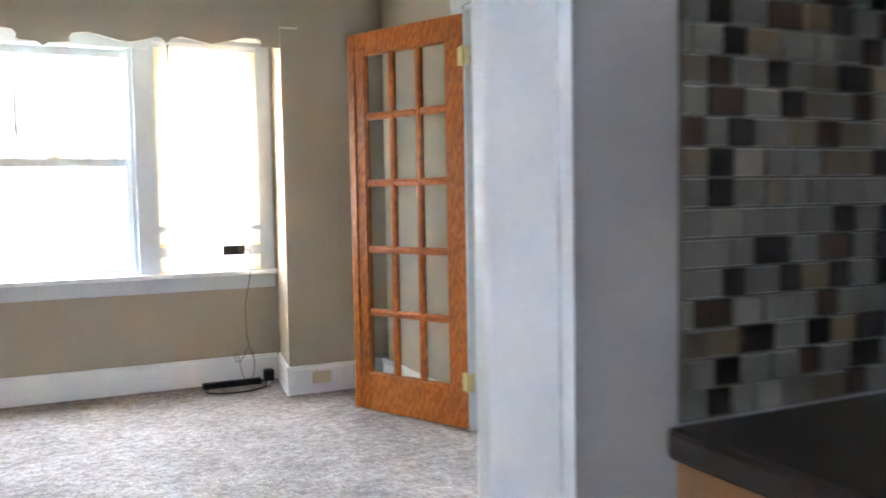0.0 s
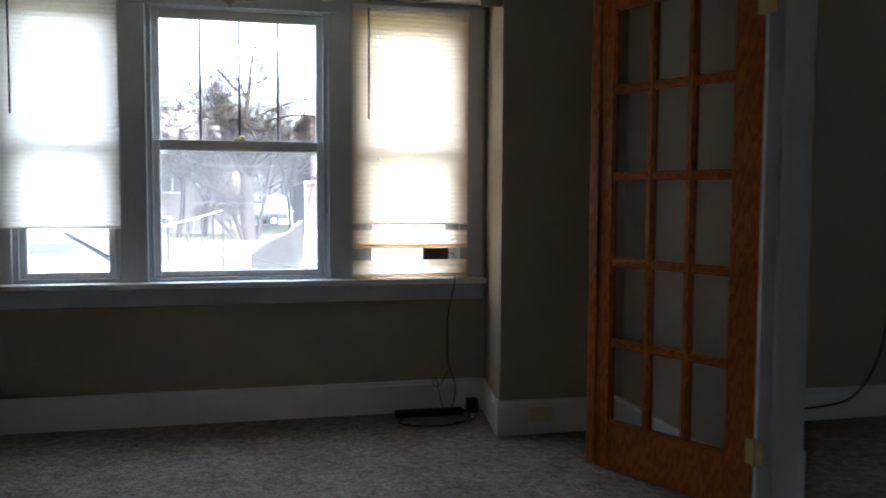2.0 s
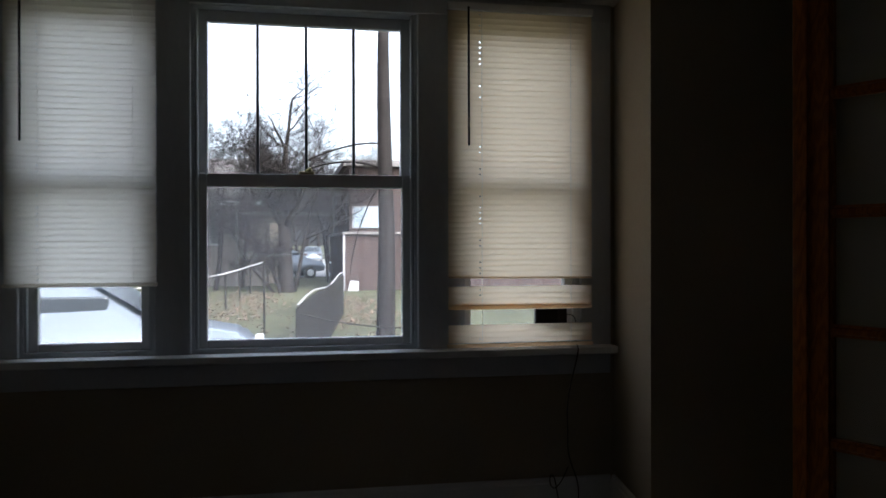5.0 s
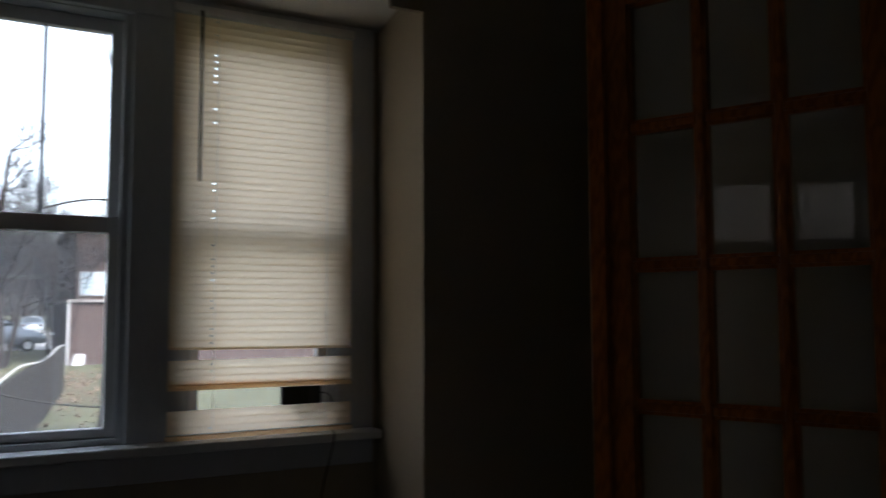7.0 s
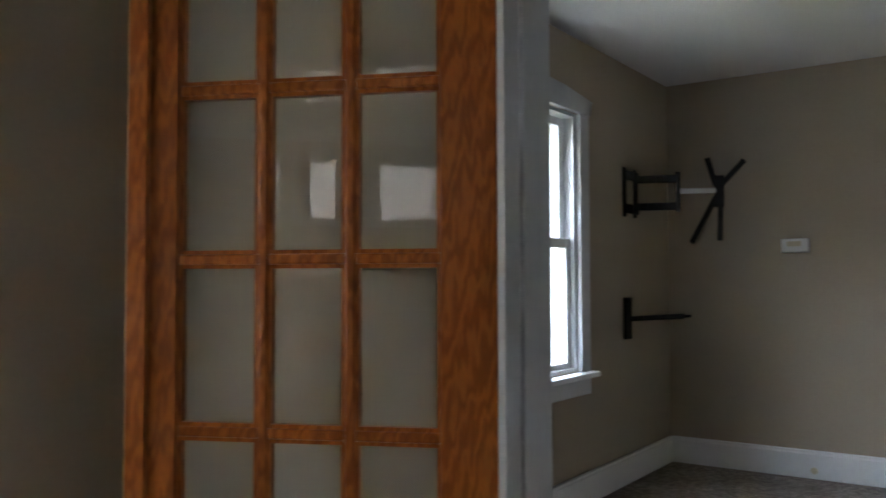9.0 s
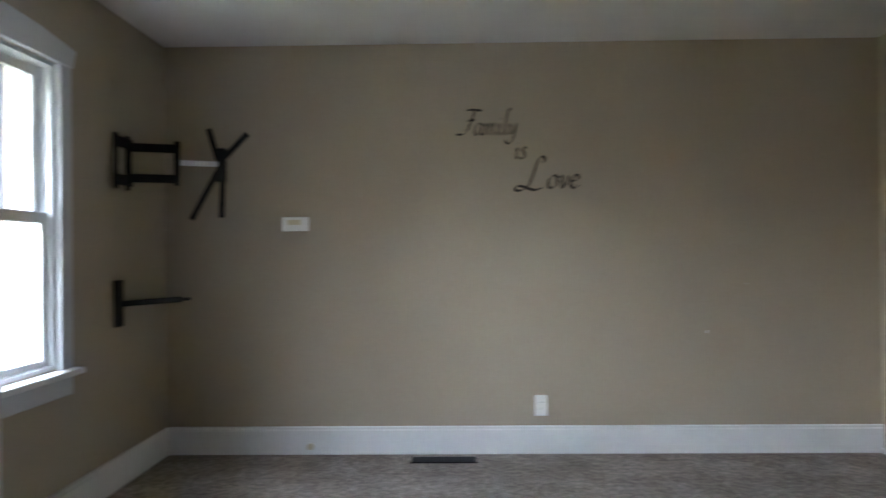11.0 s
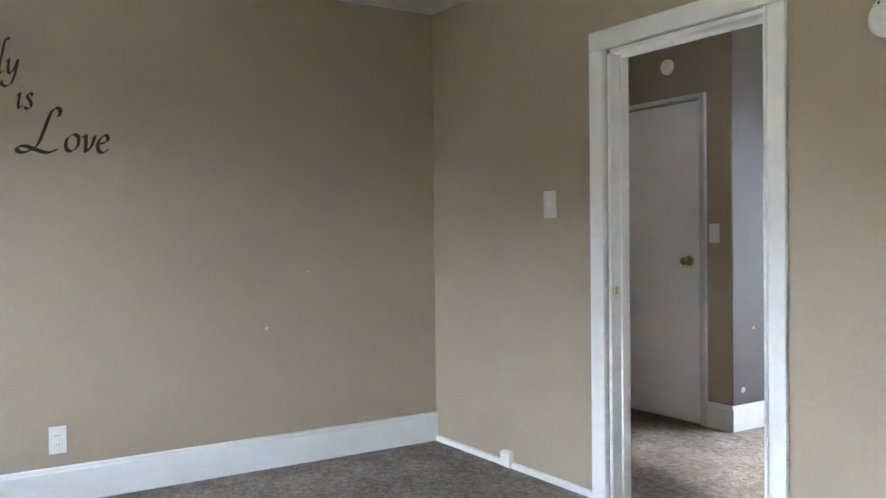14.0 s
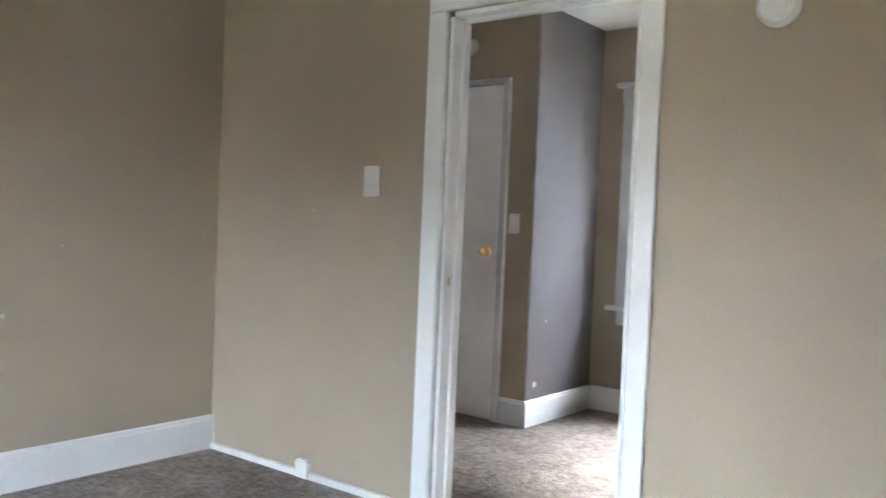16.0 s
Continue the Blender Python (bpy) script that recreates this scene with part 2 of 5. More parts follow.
def wall_y(bm, x0, x1, y0, y1, z0, z1, holes=()):
    """A wall along y with holes (y0, y1, z0, z1) through it."""
    at = y0
    for a, b, c, d in sorted(holes):
        box(bm, x0, x1, at, a, z0, z1)
        if c > z0:
            box(bm, x0, x1, a, b, z0, c)
        if d < z1:
            box(bm, x0, x1, a, b, d, z1)
        at = b
    box(bm, x0, x1, at, y1, z0, z1)


# ---- structure ----
H = 2.5
YN, YE, XE, YS = -0.54, -0.61, 4.033, -4.955
bm = bmesh.new()
box(bm, -6.6, 4.4, -7.8, 0.2, -0.2, 0.0)
structure("floor", bm, CARPET, "mottled grey-brown plush carpet, worn and flattened", "carpet")
bm = bmesh.new()
box(bm, -6.6, 4.4, -7.8, -0.32, H, H + 0.15)
structure("ceiling", bm, CEIL, "off-white textured plaster ceiling", "ceiling")

WIN_L, WIN_M, WIN_R = (-2.846, -2.355), (-2.232, -1.345), (-1.182, -0.657)
bm = bmesh.new()
wall_x(bm, -3.3, -0.3, -0.02, 0.16, 0, 2.4, [(*w, 0.72, 2.083) for w in (WIN_L, WIN_M, WIN_R)])
structure("wall_alcove", bm, WALL, "tan painted plaster wall of the window alcove")
bm = bmesh.new()
prism(bm, [(-0.582, YN), (0.10, YN), (0.10, -0.30), (-0.33, -0.30), (-0.33, -0.02), (-0.506, -0.02)], 0, H)
structure("wall_north_east", bm, WALL, "tan painted plaster wall beside the window alcove")
bm = bmesh.new()
prism(bm, [(-6.4, YN), (-3.01, YN), (-2.992, -0.02), (-3.2, -0.02), (-3.2, -0.3), (-6.4, -0.3)], 0, H)
structure("wall_north_west", bm, WALL, "tan painted plaster wall beside the window alcove")
bm = bmesh.new()
box(bm, -3.01, -0.582, YN, -0.40, 2.16, H)
structure("wall_bulkhead", bm, WALL, "tan painted bulkhead above the window alcove")
bm = bmesh.new()
box(bm, -3.2, -0.33, -0.40, 0.16, 2.40, 2.5)
box(bm, -3.01, -0.48, -0.54, -0.015, 2.142, 2.155)
structure("ceiling_alcove", bm, CEIL, "white painted soffit of the window alcove", "ceiling")

OP_S, OP_N = -3.102, -1.722
bm = bmesh.new()
wall_y(bm, 0.02, 0.17, -7.6, YE, 0, H, [(OP_S, OP_N, 0, 2.06)])
structure("wall_partition", bm, WALL, "tan painted wall with a wide cased opening between two rooms")
bm = bmesh.new()
wall_x(bm, 0.10, 4.25, YE, -0.34, 0, H, [(1.68, 2.66, 0.712, 2.085)])
structure("wall_north", bm, WALL, "tan painted plaster wall with one sash window")
bm = bmesh.new()
box(bm, XE, 4.25, -7.6, -0.34, 0, H)
structure("wall_east", bm, WALL, "tan painted plaster wall with dark lettering and scuffs")
bm = bmesh.new()
wall_x(bm, 0.17, XE, -5.06, YS, 0, H, [(1.778, 2.598, 0, 2.02)])
structure("wall_south", bm, WALL, "tan painted wall with a cased doorway to a hall")
KD = (-2.3, -1.125)
bm = bmesh.new()
wall_x(bm, -6.4, 0.02, -4.335, -4.20, 0, H, [(*KD, 0, 2.06)])
box(bm, -1.18, 0.02, -4.585, -4.336, 0, H)
structure("wall_kitchen", bm, KITCHEN, "wall between living room and kitchen with a cased doorway")
bm = bmesh.new()
wall_y(bm, -6.4, -6.2, -7.6, -0.3, 0, H, [(-3.37, -2.03, 1.74, 2.36)])
structure("wall_west", bm, WALL, "tan painted wall with a high double window")
bm = bmesh.new()
# First hole is added, out of view, to light the kitchen; second is the hall window.
wall_x(bm, -6.4, 4.25, -7.47, -7.32, 0, H, [(-2.7, -1.2, 1.0, 2.08), (1.90, 2.87, 0.72, 2.02)])
structure("wall_far_south", bm, WALL, "tan painted back wall with a sash window")
bm = bmesh.new()
box(bm, 3.155, XE, -6.68, -6.52, 0, H)
structure("wall_hall_end", bm, WALL, "tan painted hall wall with a narrow white door")
bm = bmesh.new()
box(bm, 3.158, 3.30, -7.32, -6.68, 0, H)
box(bm, 3.149, 3.155, -7.32, -6.524, 0.0, H)
structure("wall_hall_side", bm, HALLGREY, "greyish satin painted wall of the hall")


def baseboard(name, a, b, h, t, label="white painted wooden baseboard", cap=True):
    """A board from a to b in plan, its back on that line, standing out to the left of the way."""
    a, b = Vector((*a, 0)), Vector((*b, 0))
    d = (b - a).normalized()
    nrm = Vector((-d.y, d.x, 0))
    prof = [(0, 0), (t, 0), (t, h * 0.86), (t * 0.75, h * 0.9), (t * 0.7, h * 0.97), (t * 0.4, h), (0, h)]
    m = bmesh.new()
    p = [m.verts.new(a + nrm * u + Vector((0, 0, v))) for u, v in prof]
    q = [m.verts.new(b + nrm * u + Vector((0, 0, v))) for u, v in prof]
    k = len(prof)
    for i in range(k):
        m.faces.new((p[i], p[(i + 1) % k], q[(i + 1) % k], q[i]))
    m.faces.new(p)
    m.faces.new(q[::-1])
    bmesh.ops.recalc_face_normals(m, faces=m.faces)
    return tagged(part(name, m, WHITE), label, "baseboard", kind="structure")


baseboard("baseboard_1", (-0.528, -0.02), (-2.972, -0.02), 0.168, 0.02)
baseboard("baseboard_2", (-0.582, YN), (-0.508, -0.03), 0.168, 0.02)
baseboard("baseboard_3", (0.0, YN), (-0.602, YN), 0.168, 0.02)
baseboard("baseboard_4", (-2.991, -0.03), (-3.009, YN), 0.168, 0.02)
baseboard("baseboard_5", (-2.99, YN), (-6.2, YN), 0.168, 0.02)
baseboard("baseboard_6", (XE, YE), (0.17, YE), 0.165, 0.02)
baseboard("baseboard_7", (XE, YS), (XE, YE - 0.02), 0.168, 0.022)
baseboard("baseboard_8", (2.692, YS), (XE - 0.022, YS), 0.03, 0.018, "thin white quarter-round strip along the carpet")
baseboard("baseboard_9", (0.17, YS), (1.696, YS), 0.03, 0.018, "thin white quarter-round strip along the carpet")
baseboard("baseboard_10", (3.135, -6.52), (3.328, -6.52), 0.155, 0.02)
baseboard("baseboard_11", (3.149, -7.3), (3.149, -6.50), 0.155, 0.02)
baseboard("baseboard_12", (2.0, -7.32), (3.13, -7.32), 0.155, 0.02)
baseboard("baseboard_13", (0.02, -1.62), (0.02, YN), 0.168, 0.02)

# ---- windows ----


def sash(win, name, x0, x1, z0, z1, y, rail_lo, rail_hi, stile, cames=0, M=None):
    """One sash with its pane; cames: thin dark bars that split the pane."""
    m = bmesh.new()
    t = 0.035
    box(m, x0, x0 + stile, y - t / 2, y + t / 2, z0, z1, r=0.004)
    box(m, x1 - stile, x1, y - t / 2, y + t / 2, z0, z1, r=0.004)
    box(m, x0 + stile, x1 - stile, y - t / 2 + 0.001, y + t / 2 - 0.001, z0, z0 + rail_lo, r=0.004)
    box(m, x0 + stile, x1 - stile, y - t / 2 + 0.001, y + t / 2 - 0.001, z1 - rail_hi, z1, r=0.004)
    if M is not None:
        m.transform(M)
    s = part(name, m, WHITE, win)
    m = bmesh.new()
    box(m, x0 + stile - 0.004, x1 - stile + 0.004, y + 0.002, y + 0.006, z0 + rail_lo - 0.004, z1 - rail_hi + 0.004)
    if M is not None:
        m.transform(M)
    g = part("pane", m, DUSTY if name == "lower_sash" and M is None else GLASS, s)
    g.visible_shadow = False
    for i in range(cames):
        cx = x0 + stile + (x1 - x0 - 2 * stile) * (i + 1) / (cames + 1)
        m = bmesh.new()
        box(m, cx - 0.006, cx + 0.006, y - 0.008, y + 0.012, z0 + rail_lo, z1 - rail_hi, r=0.002)
        if M is not None:
            m.transform(M)
        part("came", m, LEAD, s, "thin dark glazing bar")
    return s


def double_hung(name, x0, x1, z0, z1, yf, mid, label, cames=0, M=None, depth=0.16, stile=0.043, rail=0.03):
    """A double-hung window in its opening; yf is the wall's inner face, with the outside at larger y."""
    at = Vector(((x0 + x1) / 2, yf, z0))
    win = thing(name, M @ at if M is not None else at, label, "window", kind="structure")
    m = bmesh.new()
    j = 0.018
    box(m, x0, x0 + j, yf + 0.002, yf + depth, z0, z1)
    box(m, x1 - j, x1, yf + 0.002, yf + depth, z0, z1)
    box(m, x0 + j, x1 - j, yf + 0.003, yf + depth, z1 - j, z1)
    box(m, x0 + j, x1 - j, yf + 0.003, yf + depth, z0, z0 + j)
    for a, b in ((x0 + j, x0 + j + 0.012), (x1 - j - 0.012, x1 - j)):
        box(m, a, b, yf + 0.004, yf + 0.024, z0 + j, z1 - j, r=0.003)
    if M is not None:
        m.transform(M)
    part("window_frame", m, CASING, win)
    sash(win, "upper_sash", x0 + j, x1 - j, mid - 0.02, z1 - j, yf + 0.088, 0.04, 0.045, stile, cames, M)
    lo = sash(win, "lower_sash", x0 + j, x1 - j, z0 + j, mid + 0.02, yf + 0.048, rail, 0.052, stile, 0, M)
    m = bmesh.new()
    cx = (x0 + x1) / 2
    box(m, cx - 0.03, cx + 0.03, yf + 0.035, yf + 0.07, mid + 0.02, mid + 0.032, r=0.004)
    cyl(m, (cx, yf + 0.05, mid + 0.03), (cx + 0.02, yf + 0.045, mid + 0.042), 0.009)
    if M is not None:
        m.transform(M)
    part("sash_lock", m, BRASS, lo, "small worn metal sash lock")
    return win


double_hung("window_1", *WIN_L, 0.72, 2.083, -0.02, 1.40, "white painted narrow sash window beside a wide one", 1)
double_hung("window_2", *WIN_M, 0.72, 2.083, -0.02, 1.40, "white painted wide sash window with barred upper pane", 3)
double_hung("window_3", *WIN_R, 0.72, 2.083, -0.02, 1.40, "white painted narrow sash window behind a cream blind", 1)
double_hung("window_4", 1.68, 2.66, 0.712, 2.083, YE, 1.395, "white painted sash window with deep reveal", 3, depth=0.2, stile=0.055)
FLIP = Matrix.Translation((0, -14.64, 0)) @ Matrix.Diagonal((1, -1, 1, 1))
double_hung("window_5", 1.90, 2.87, 0.72, 2.02, -7.32, 1.38, "white painted sash window in the hall", 0, M=FLIP, depth=0.14)
# Out-of-view window added as kitchen light, sized by the brightness it gives.
double_hung("window_9", -2.7, -1.2, 1.0, 2.08, -7.32, 1.55, "unseen sash window added to light the kitchen", 0, M=FLIP, depth=0.14)
TURN = Matrix.Translation((-6.2, 0, 0)) @ Matrix.Rotation(radians(90), 4, "Z")
for k, (a, b) in enumerate(((-3.35, -2.72), (-2.62, -2.05))):
    win = thing("window_%d" % (6 + k), (-6.2, (a + b) / 2, 1.76), "white painted fixed sash high in the wall", "window", kind="structure")
    m = bmesh.new()
    box(m, a - 0.02, a, 0.002, 0.18, 1.74, 2.36)
    box(m, b, b + 0.02, 0.002, 0.18, 1.74, 2.36)
    m.transform(TURN)
    part("window_frame", m, CASING, win)
    sash(win, "sash", a, b, 1.745, 2.355, 0.06, 0.045, 0.045, 0.045, 3, TURN)

trim = thing("trim_alcove", (-1.75, -0.02, 0.75), "white painted casing and long sill round three windows", "window trim", kind="structure")
for a, b in ((-2.97, -2.84), (-2.36, -2.227), (-1.35, -1.177), (-0.662, -0.53)):
    bx("casing", (a, b, -0.045, -0.021, 0.721, 2.083), CASING, trim, r=0.004)
bx("head_casing", (-2.97, -0.53, -0.048, -0.022, 2.066, 2.140), CASING, trim, r=0.003)
m = bmesh.new()
box(m, -2.982, -0.525, -0.115, -0.020, 0.690, 0.720, r=0.006)
part("window_sill", m, WHITE, trim)
bx("apron", (-2.965, -0.53, -0.042, -0.021, 0.60, 0.689), CASING, trim, r=0.004)

trim = thing("trim_window", (2.1, YE, 0.7), "white painted window casing with a low gabled head and sill", "window trim", kind="structure")
for a, b in ((1.575, 1.684), (2.656, 2.765)):
    bx("casing", (a, b, YE - 0.024, YE - 0.001, 0.706, 2.085), CASING, trim, r=0.004)
m = bmesh.new()
face = [(1.565, 2.087), (2.775, 2.087), (2.79, 2.14), (2.81, 2.172), (2.49, 2.208), (2.17, 2.224), (1.85, 2.208), (1.535, 2.172), (1.55, 2.14)]
rows_ = [[m.verts.new((x, YE - d, z)) for x, z in face] for d in (0.001, 0.028)]
m.faces.new(rows_[0])
m.faces.new(rows_[1][::-1])
for i in range(len(face)):
    j = (i + 1) % len(face)
    m.faces.new((rows_[0][i], rows_[0][j], rows_[1][j], rows_[1][i]))
bmesh.ops.recalc_face_normals(m, faces=m.faces)
bmesh.ops.bevel(m, geom=list(m.edges), offset=0.003, segments=2, affect="EDGES")
part("head_casing", m, CASING, trim)
bx("window_sill", (1.56, 2.79, YE - 0.07, YE + 0.02, 0.678, 0.706), WHITE, trim, r=0.006)
bx("apron", (1.575, 2.77, YE - 0.022, YE - 0.001, 0.585, 0.677), CASING, trim, r=0.004)

trim = thing("trim_hall_window", (2.4, -7.32, 0.7), "white painted window casing with crown cap and sill", "window trim", kind="structure")
for a, b in ((1.79, 1.905), (2.865, 2.98)):
    bx("casing", (a, b, -7.319, -7.296, 0.70, 2.02), CASING, trim, r=0.004)
bx("head_casing", (1.78, 2.99, -7.319, -7.294, 2.021, 2.11), CASING, trim, r=0.004)
bx("cap", (1.76, 3.02, -7.319, -7.26, 2.111, 2.14), CASING, trim, r=0.006)
bx("window_sill", (1.76, 3.03, -7.34, -7.25, 0.672, 0.70), WHITE, trim, r=0.006)
bx("apron", (1.80, 2.97, -7.319, -7.298, 0.575, 0.671), CASING, trim, r=0.004)

trim = thing("trim_west", (-6.2, -2.4, 1.3), "white painted casing round a high double window", "window trim", kind="structure")
for a, b in ((-3.48, -3.355), (-2.715, -2.625), (-2.045, -1.92)):
    bx("casing", (-6.199, -6.176, a, b, 1.74, 2.36), CASING, trim, r=0.004)
bx("head_casing", (-6.199, -6.174, -3.49, -1.91, 2.361, 2.44), CASING, trim, r=0.004)
bx("window_sill", (-6.199, -6.12, -3.50, -1.90, 1.708, 1.738), WHITE, trim, r=0.006)

# scalloped board across the head of the alcove
half = [(0.0, 1.982), (0.03, 2.003), (0.105, 2.006), (0.13, 2.016), (0.122, 2.034), (0.14, 2.056), (0.20, 2.062), (0.27, 2.053),
        (0.34, 2.033), (0.415, 2.021), (0.48, 2.036), (0.55, 2.056), (0.58, 2.05), (0.605, 2.022), (0.63, 2.05), (0.68, 2.064),
        (0.76, 2.046), (0.845, 2.031), (0.93, 2.05), (1.02, 2.074), (1.09, 2.073), (1.115, 2.06), (1.117, 2.028), (1.222, 2.027)]
low = [(-1.823 - s * 0.965, z - 0.02 + 0.0174 * s) for s, z in half[::-1]] + [(-1.823 + s * 1.008, z - 0.02 + 0.0174 * s) for s, z in half[1:]]
m = bmesh.new()
front = [m.verts.new((x, YN - 0.022, z)) for x, z in low] + [m.verts.new((low[-1][0], YN - 0.022, 2.20)), m.verts.new((low[0][0], YN - 0.022, 2.20))]
back = [m.verts.new((v.co.x, YN - 0.002, v.co.z)) for v in front]
m.faces.new(front)
m.faces.new(back[::-1])
for i in range(len(front)):
    j = (i + 1) % len(front)
    m.faces.new((front[i], front[j], back[j], back[i]))
bmesh.ops.recalc_face_normals(m, faces=m.faces)
tagged(part("scalloped_valance", m, WALL), "tan painted wooden valance board with scalloped lower edge", "valance")
board = bpy.data.objects["scalloped_valance"]
far = new("scalloped_valance", board.data)
far.matrix_basis = Matrix.Translation((-6.715, -2.70, 0.29)) @ Matrix.Rotation(radians(90), 4, "Z") @ Matrix.Diagonal((0.66, 1.0, 1.0, 1.0)) @ Matrix.Translation((1.823, 0.0, 0.0))
tagged(far, "tan painted wooden valance board with scalloped lower edge", "valance")

# ---- cased opening and French doors ----
opening = thing("trim_opening", (0.095, -2.4, 0), "worn white painted casing of a wide double-door opening", "door frame", kind="structure")
for yj, s in ((OP_N, 1), (OP_S, -1)):
    bx("jamb", (0.0 if s > 0 else 0.028, 0.192, yj - s * 0.001, yj - s * 0.021, 0.0, 2.04), CASING, opening, r=0.002)
    bx("stop", (0.055, 0.095, yj - s * 0.0215, yj - s * 0.034, 0.0, 2.03), CASING, opening, r=0.003)
    if s > 0:
        bx("casing", (-0.002, 0.019, yj + s * 0.002, yj + s * 0.115, 0.0, 2.07), CASING, opening, r=0.003)
    bx("casing", (0.171, 0.193, yj + s * 0.002, yj + s * 0.115, 0.0, 2.07), CASING, opening, r=0.004)
    bx("plinth_block", (0.171, 0.203, yj - s * 0.024, yj + s * 0.12, 0.0, 0.24), CASING, opening, r=0.006)
bx("head_jamb", (0.0, 0.192, OP_S + 0.022, OP_N - 0.022, 2.041, 2.058), CASING, opening)
bx("head_casing", (-0.002, 0.019, OP_S - 0.13, OP_N + 0.13, 2.071, 2.19), CASING, opening, r=0.004)
bx("head_casing", (0.171, 0.193, OP_S - 0.13, OP_N + 0.13, 2.071, 2.19), CASING, opening, r=0.004)
CHIP = mat("paint_chip", (0.16, 0.15, 0.15), rough=0.8, vary=0.3, bump=0.2)
rng = random.Random(5)
for z0, z1 in ((1.25, 1.285), (1.207, 1.218), (1.151, 1.173), (1.123, 1.148), (1.08, 1.091), (0.997, 1.035), (0.965, 0.991), (0.825, 0.838)):
    m = bmesh.new()
    cx = 0.044 + rng.uniform(-0.003, 0.003)
    pts = [(cx + rng.uniform(-0.0012, 0.0012) + 0.0016 * math.cos(a), (z0 + z1) / 2 + (z1 - z0) / 2 * math.sin(a) * rng.uniform(0.8, 1.1)) for a in [i * math.tau / 9 for i in range(9)]]
    lo = [m.verts.new((x, OP_S + 0.0215, z)) for x, z in pts]
    hi = [m.verts.new((x, OP_S + 0.0225, z)) for x, z in pts]
    m.faces.new(hi)
    for i in range(9):
        m.faces.new((lo[i], lo[(i + 1) % 9], hi[(i + 1) % 9], hi[i]))
    bmesh.ops.recalc_face_normals(m, faces=m.faces)
    part("paint_chip", m, CHIP, opening, "dark chip where white paint has flaked off")


def french_door(hinge, way, side, label):
    """A fifteen-light oak door. way: from the hinge edge along the leaf; side: where its back lies (1: to the left of way)."""
    d = Vector((*way, 0)).normalized()
    nrm = Vector((-d.y, d.x, 0)) * side
    M = Matrix(((d.x, nrm.x, 0, hinge[0]), (d.y, nrm.y, 0, hinge[1]), (0, 0, 1, 0.008), (0, 0, 0, 1)))
    door = thing("french_door", (hinge[0], hinge[1], 0.0), label, "door", "pair of French doors")
    W, T, Z = 0.775, 0.036, 2.022
    u0, u1 = 0.113, 0.665
    zs = [0.20 + 0.345 * i for i in range(6)]
    zs[2:] = [0.884, 1.237, 1.590, 1.905]

    def b(name, dims, material, parent, lab="", r=0.0):
        m = bmesh.new()
        box(m, *dims, r=r)
        m.transform(M)
        return part(name, m, material, parent, lab)
    b("hinge_stile", (0, u0, 0, T, 0, Z), OAK, door, r=0.003)
    b("lock_stile", (u1, W, 0, T, 0, Z), OAK, door, r=0.003)
    b("astragal", (W - 0.048, W, -0.012, -0.0005, 0.004, Z - 0.004), OAK, door, "raised oak strip along the meeting edge", r=0.004)
    b("top_rail", (u0, u1, 0.001, T - 0.001, zs[5], Z), OAK, door, r=0.002)
    b("bottom_rail", (u0, u1, 0.001, T - 0.001, 0, zs[0]), OAK, door, r=0.002)
    cols = [u0, u0 + (u1 - u0) / 3, u0 + (u1 - u0) * 2 / 3, u1]
    w = 0.011
    for c in cols[1:3]:
        b("muntin", (c - w, c + w, 0.004, T - 0.004, zs[0], zs[5]), OAK, door, r=0.005)
    for i in range(1, 5):
        for c0, c1 in zip(cols, cols[1:]):
            a0 = c0 + (w if c0 != u0 else 0)
            a1 = c1 - (w if c1 != u1 else 0)
            b("muntin", (a0, a1, 0.004, T - 0.004, zs[i] - 0.022, zs[i]), OAK, door, r=0.005)
    for i in range(5):
        lo, hi = zs[i], zs[i + 1] - (0.022 if i < 4 else 0)
        for c0, c1 in zip(cols, cols[1:]):
            a0 = c0 + (w if c0 != u0 else 0)
            a1 = c1 - (w if c1 != u1 else 0)
            m = bmesh.new()
            rings = [[m.verts.new((x, T / 2 + y, z)) for x, z in ((a0 - 0.003 + e, lo - 0.003 + e), (a1 + 0.003 - e, lo - 0.003 + e), (a1 + 0.003 - e, hi + 0.003 - e), (a0 - 0.003 + e, hi + 0.003 - e))]
                     for e, y in ((0.024, -0.0032), (0.0, -0.0012), (0.0, 0.0012), (0.024, 0.0032))]
            for ra, rb in zip(rings, rings[1:]):
                for q in range(4):
                    m.faces.new((ra[q], ra[(q + 1) % 4], rb[(q + 1) % 4], rb[q]))
            m.faces.new(rings[0][::-1])
            m.faces.new(rings[3])
            bmesh.ops.recalc_face_normals(m, faces=m.faces)
            m.transform(M)
            p = part("pane", m, GLASS, door, "bevelled glass pane")
            p.visible_shadow = False
            m = bmesh.new()
            for q in ((a0, a0 + 0.008, lo, hi), (a1 - 0.008, a1, lo, hi), (a0 + 0.008, a1 - 0.008, lo, lo + 0.008), (a0 + 0.008, a1 - 0.008, hi - 0.008, hi)):
                box(m, q[0], q[1], 0.009, T - 0.009, q[2], q[3])
            m.transform(M)
            part("glazing_bead", m, OAK, door)
    return door, M


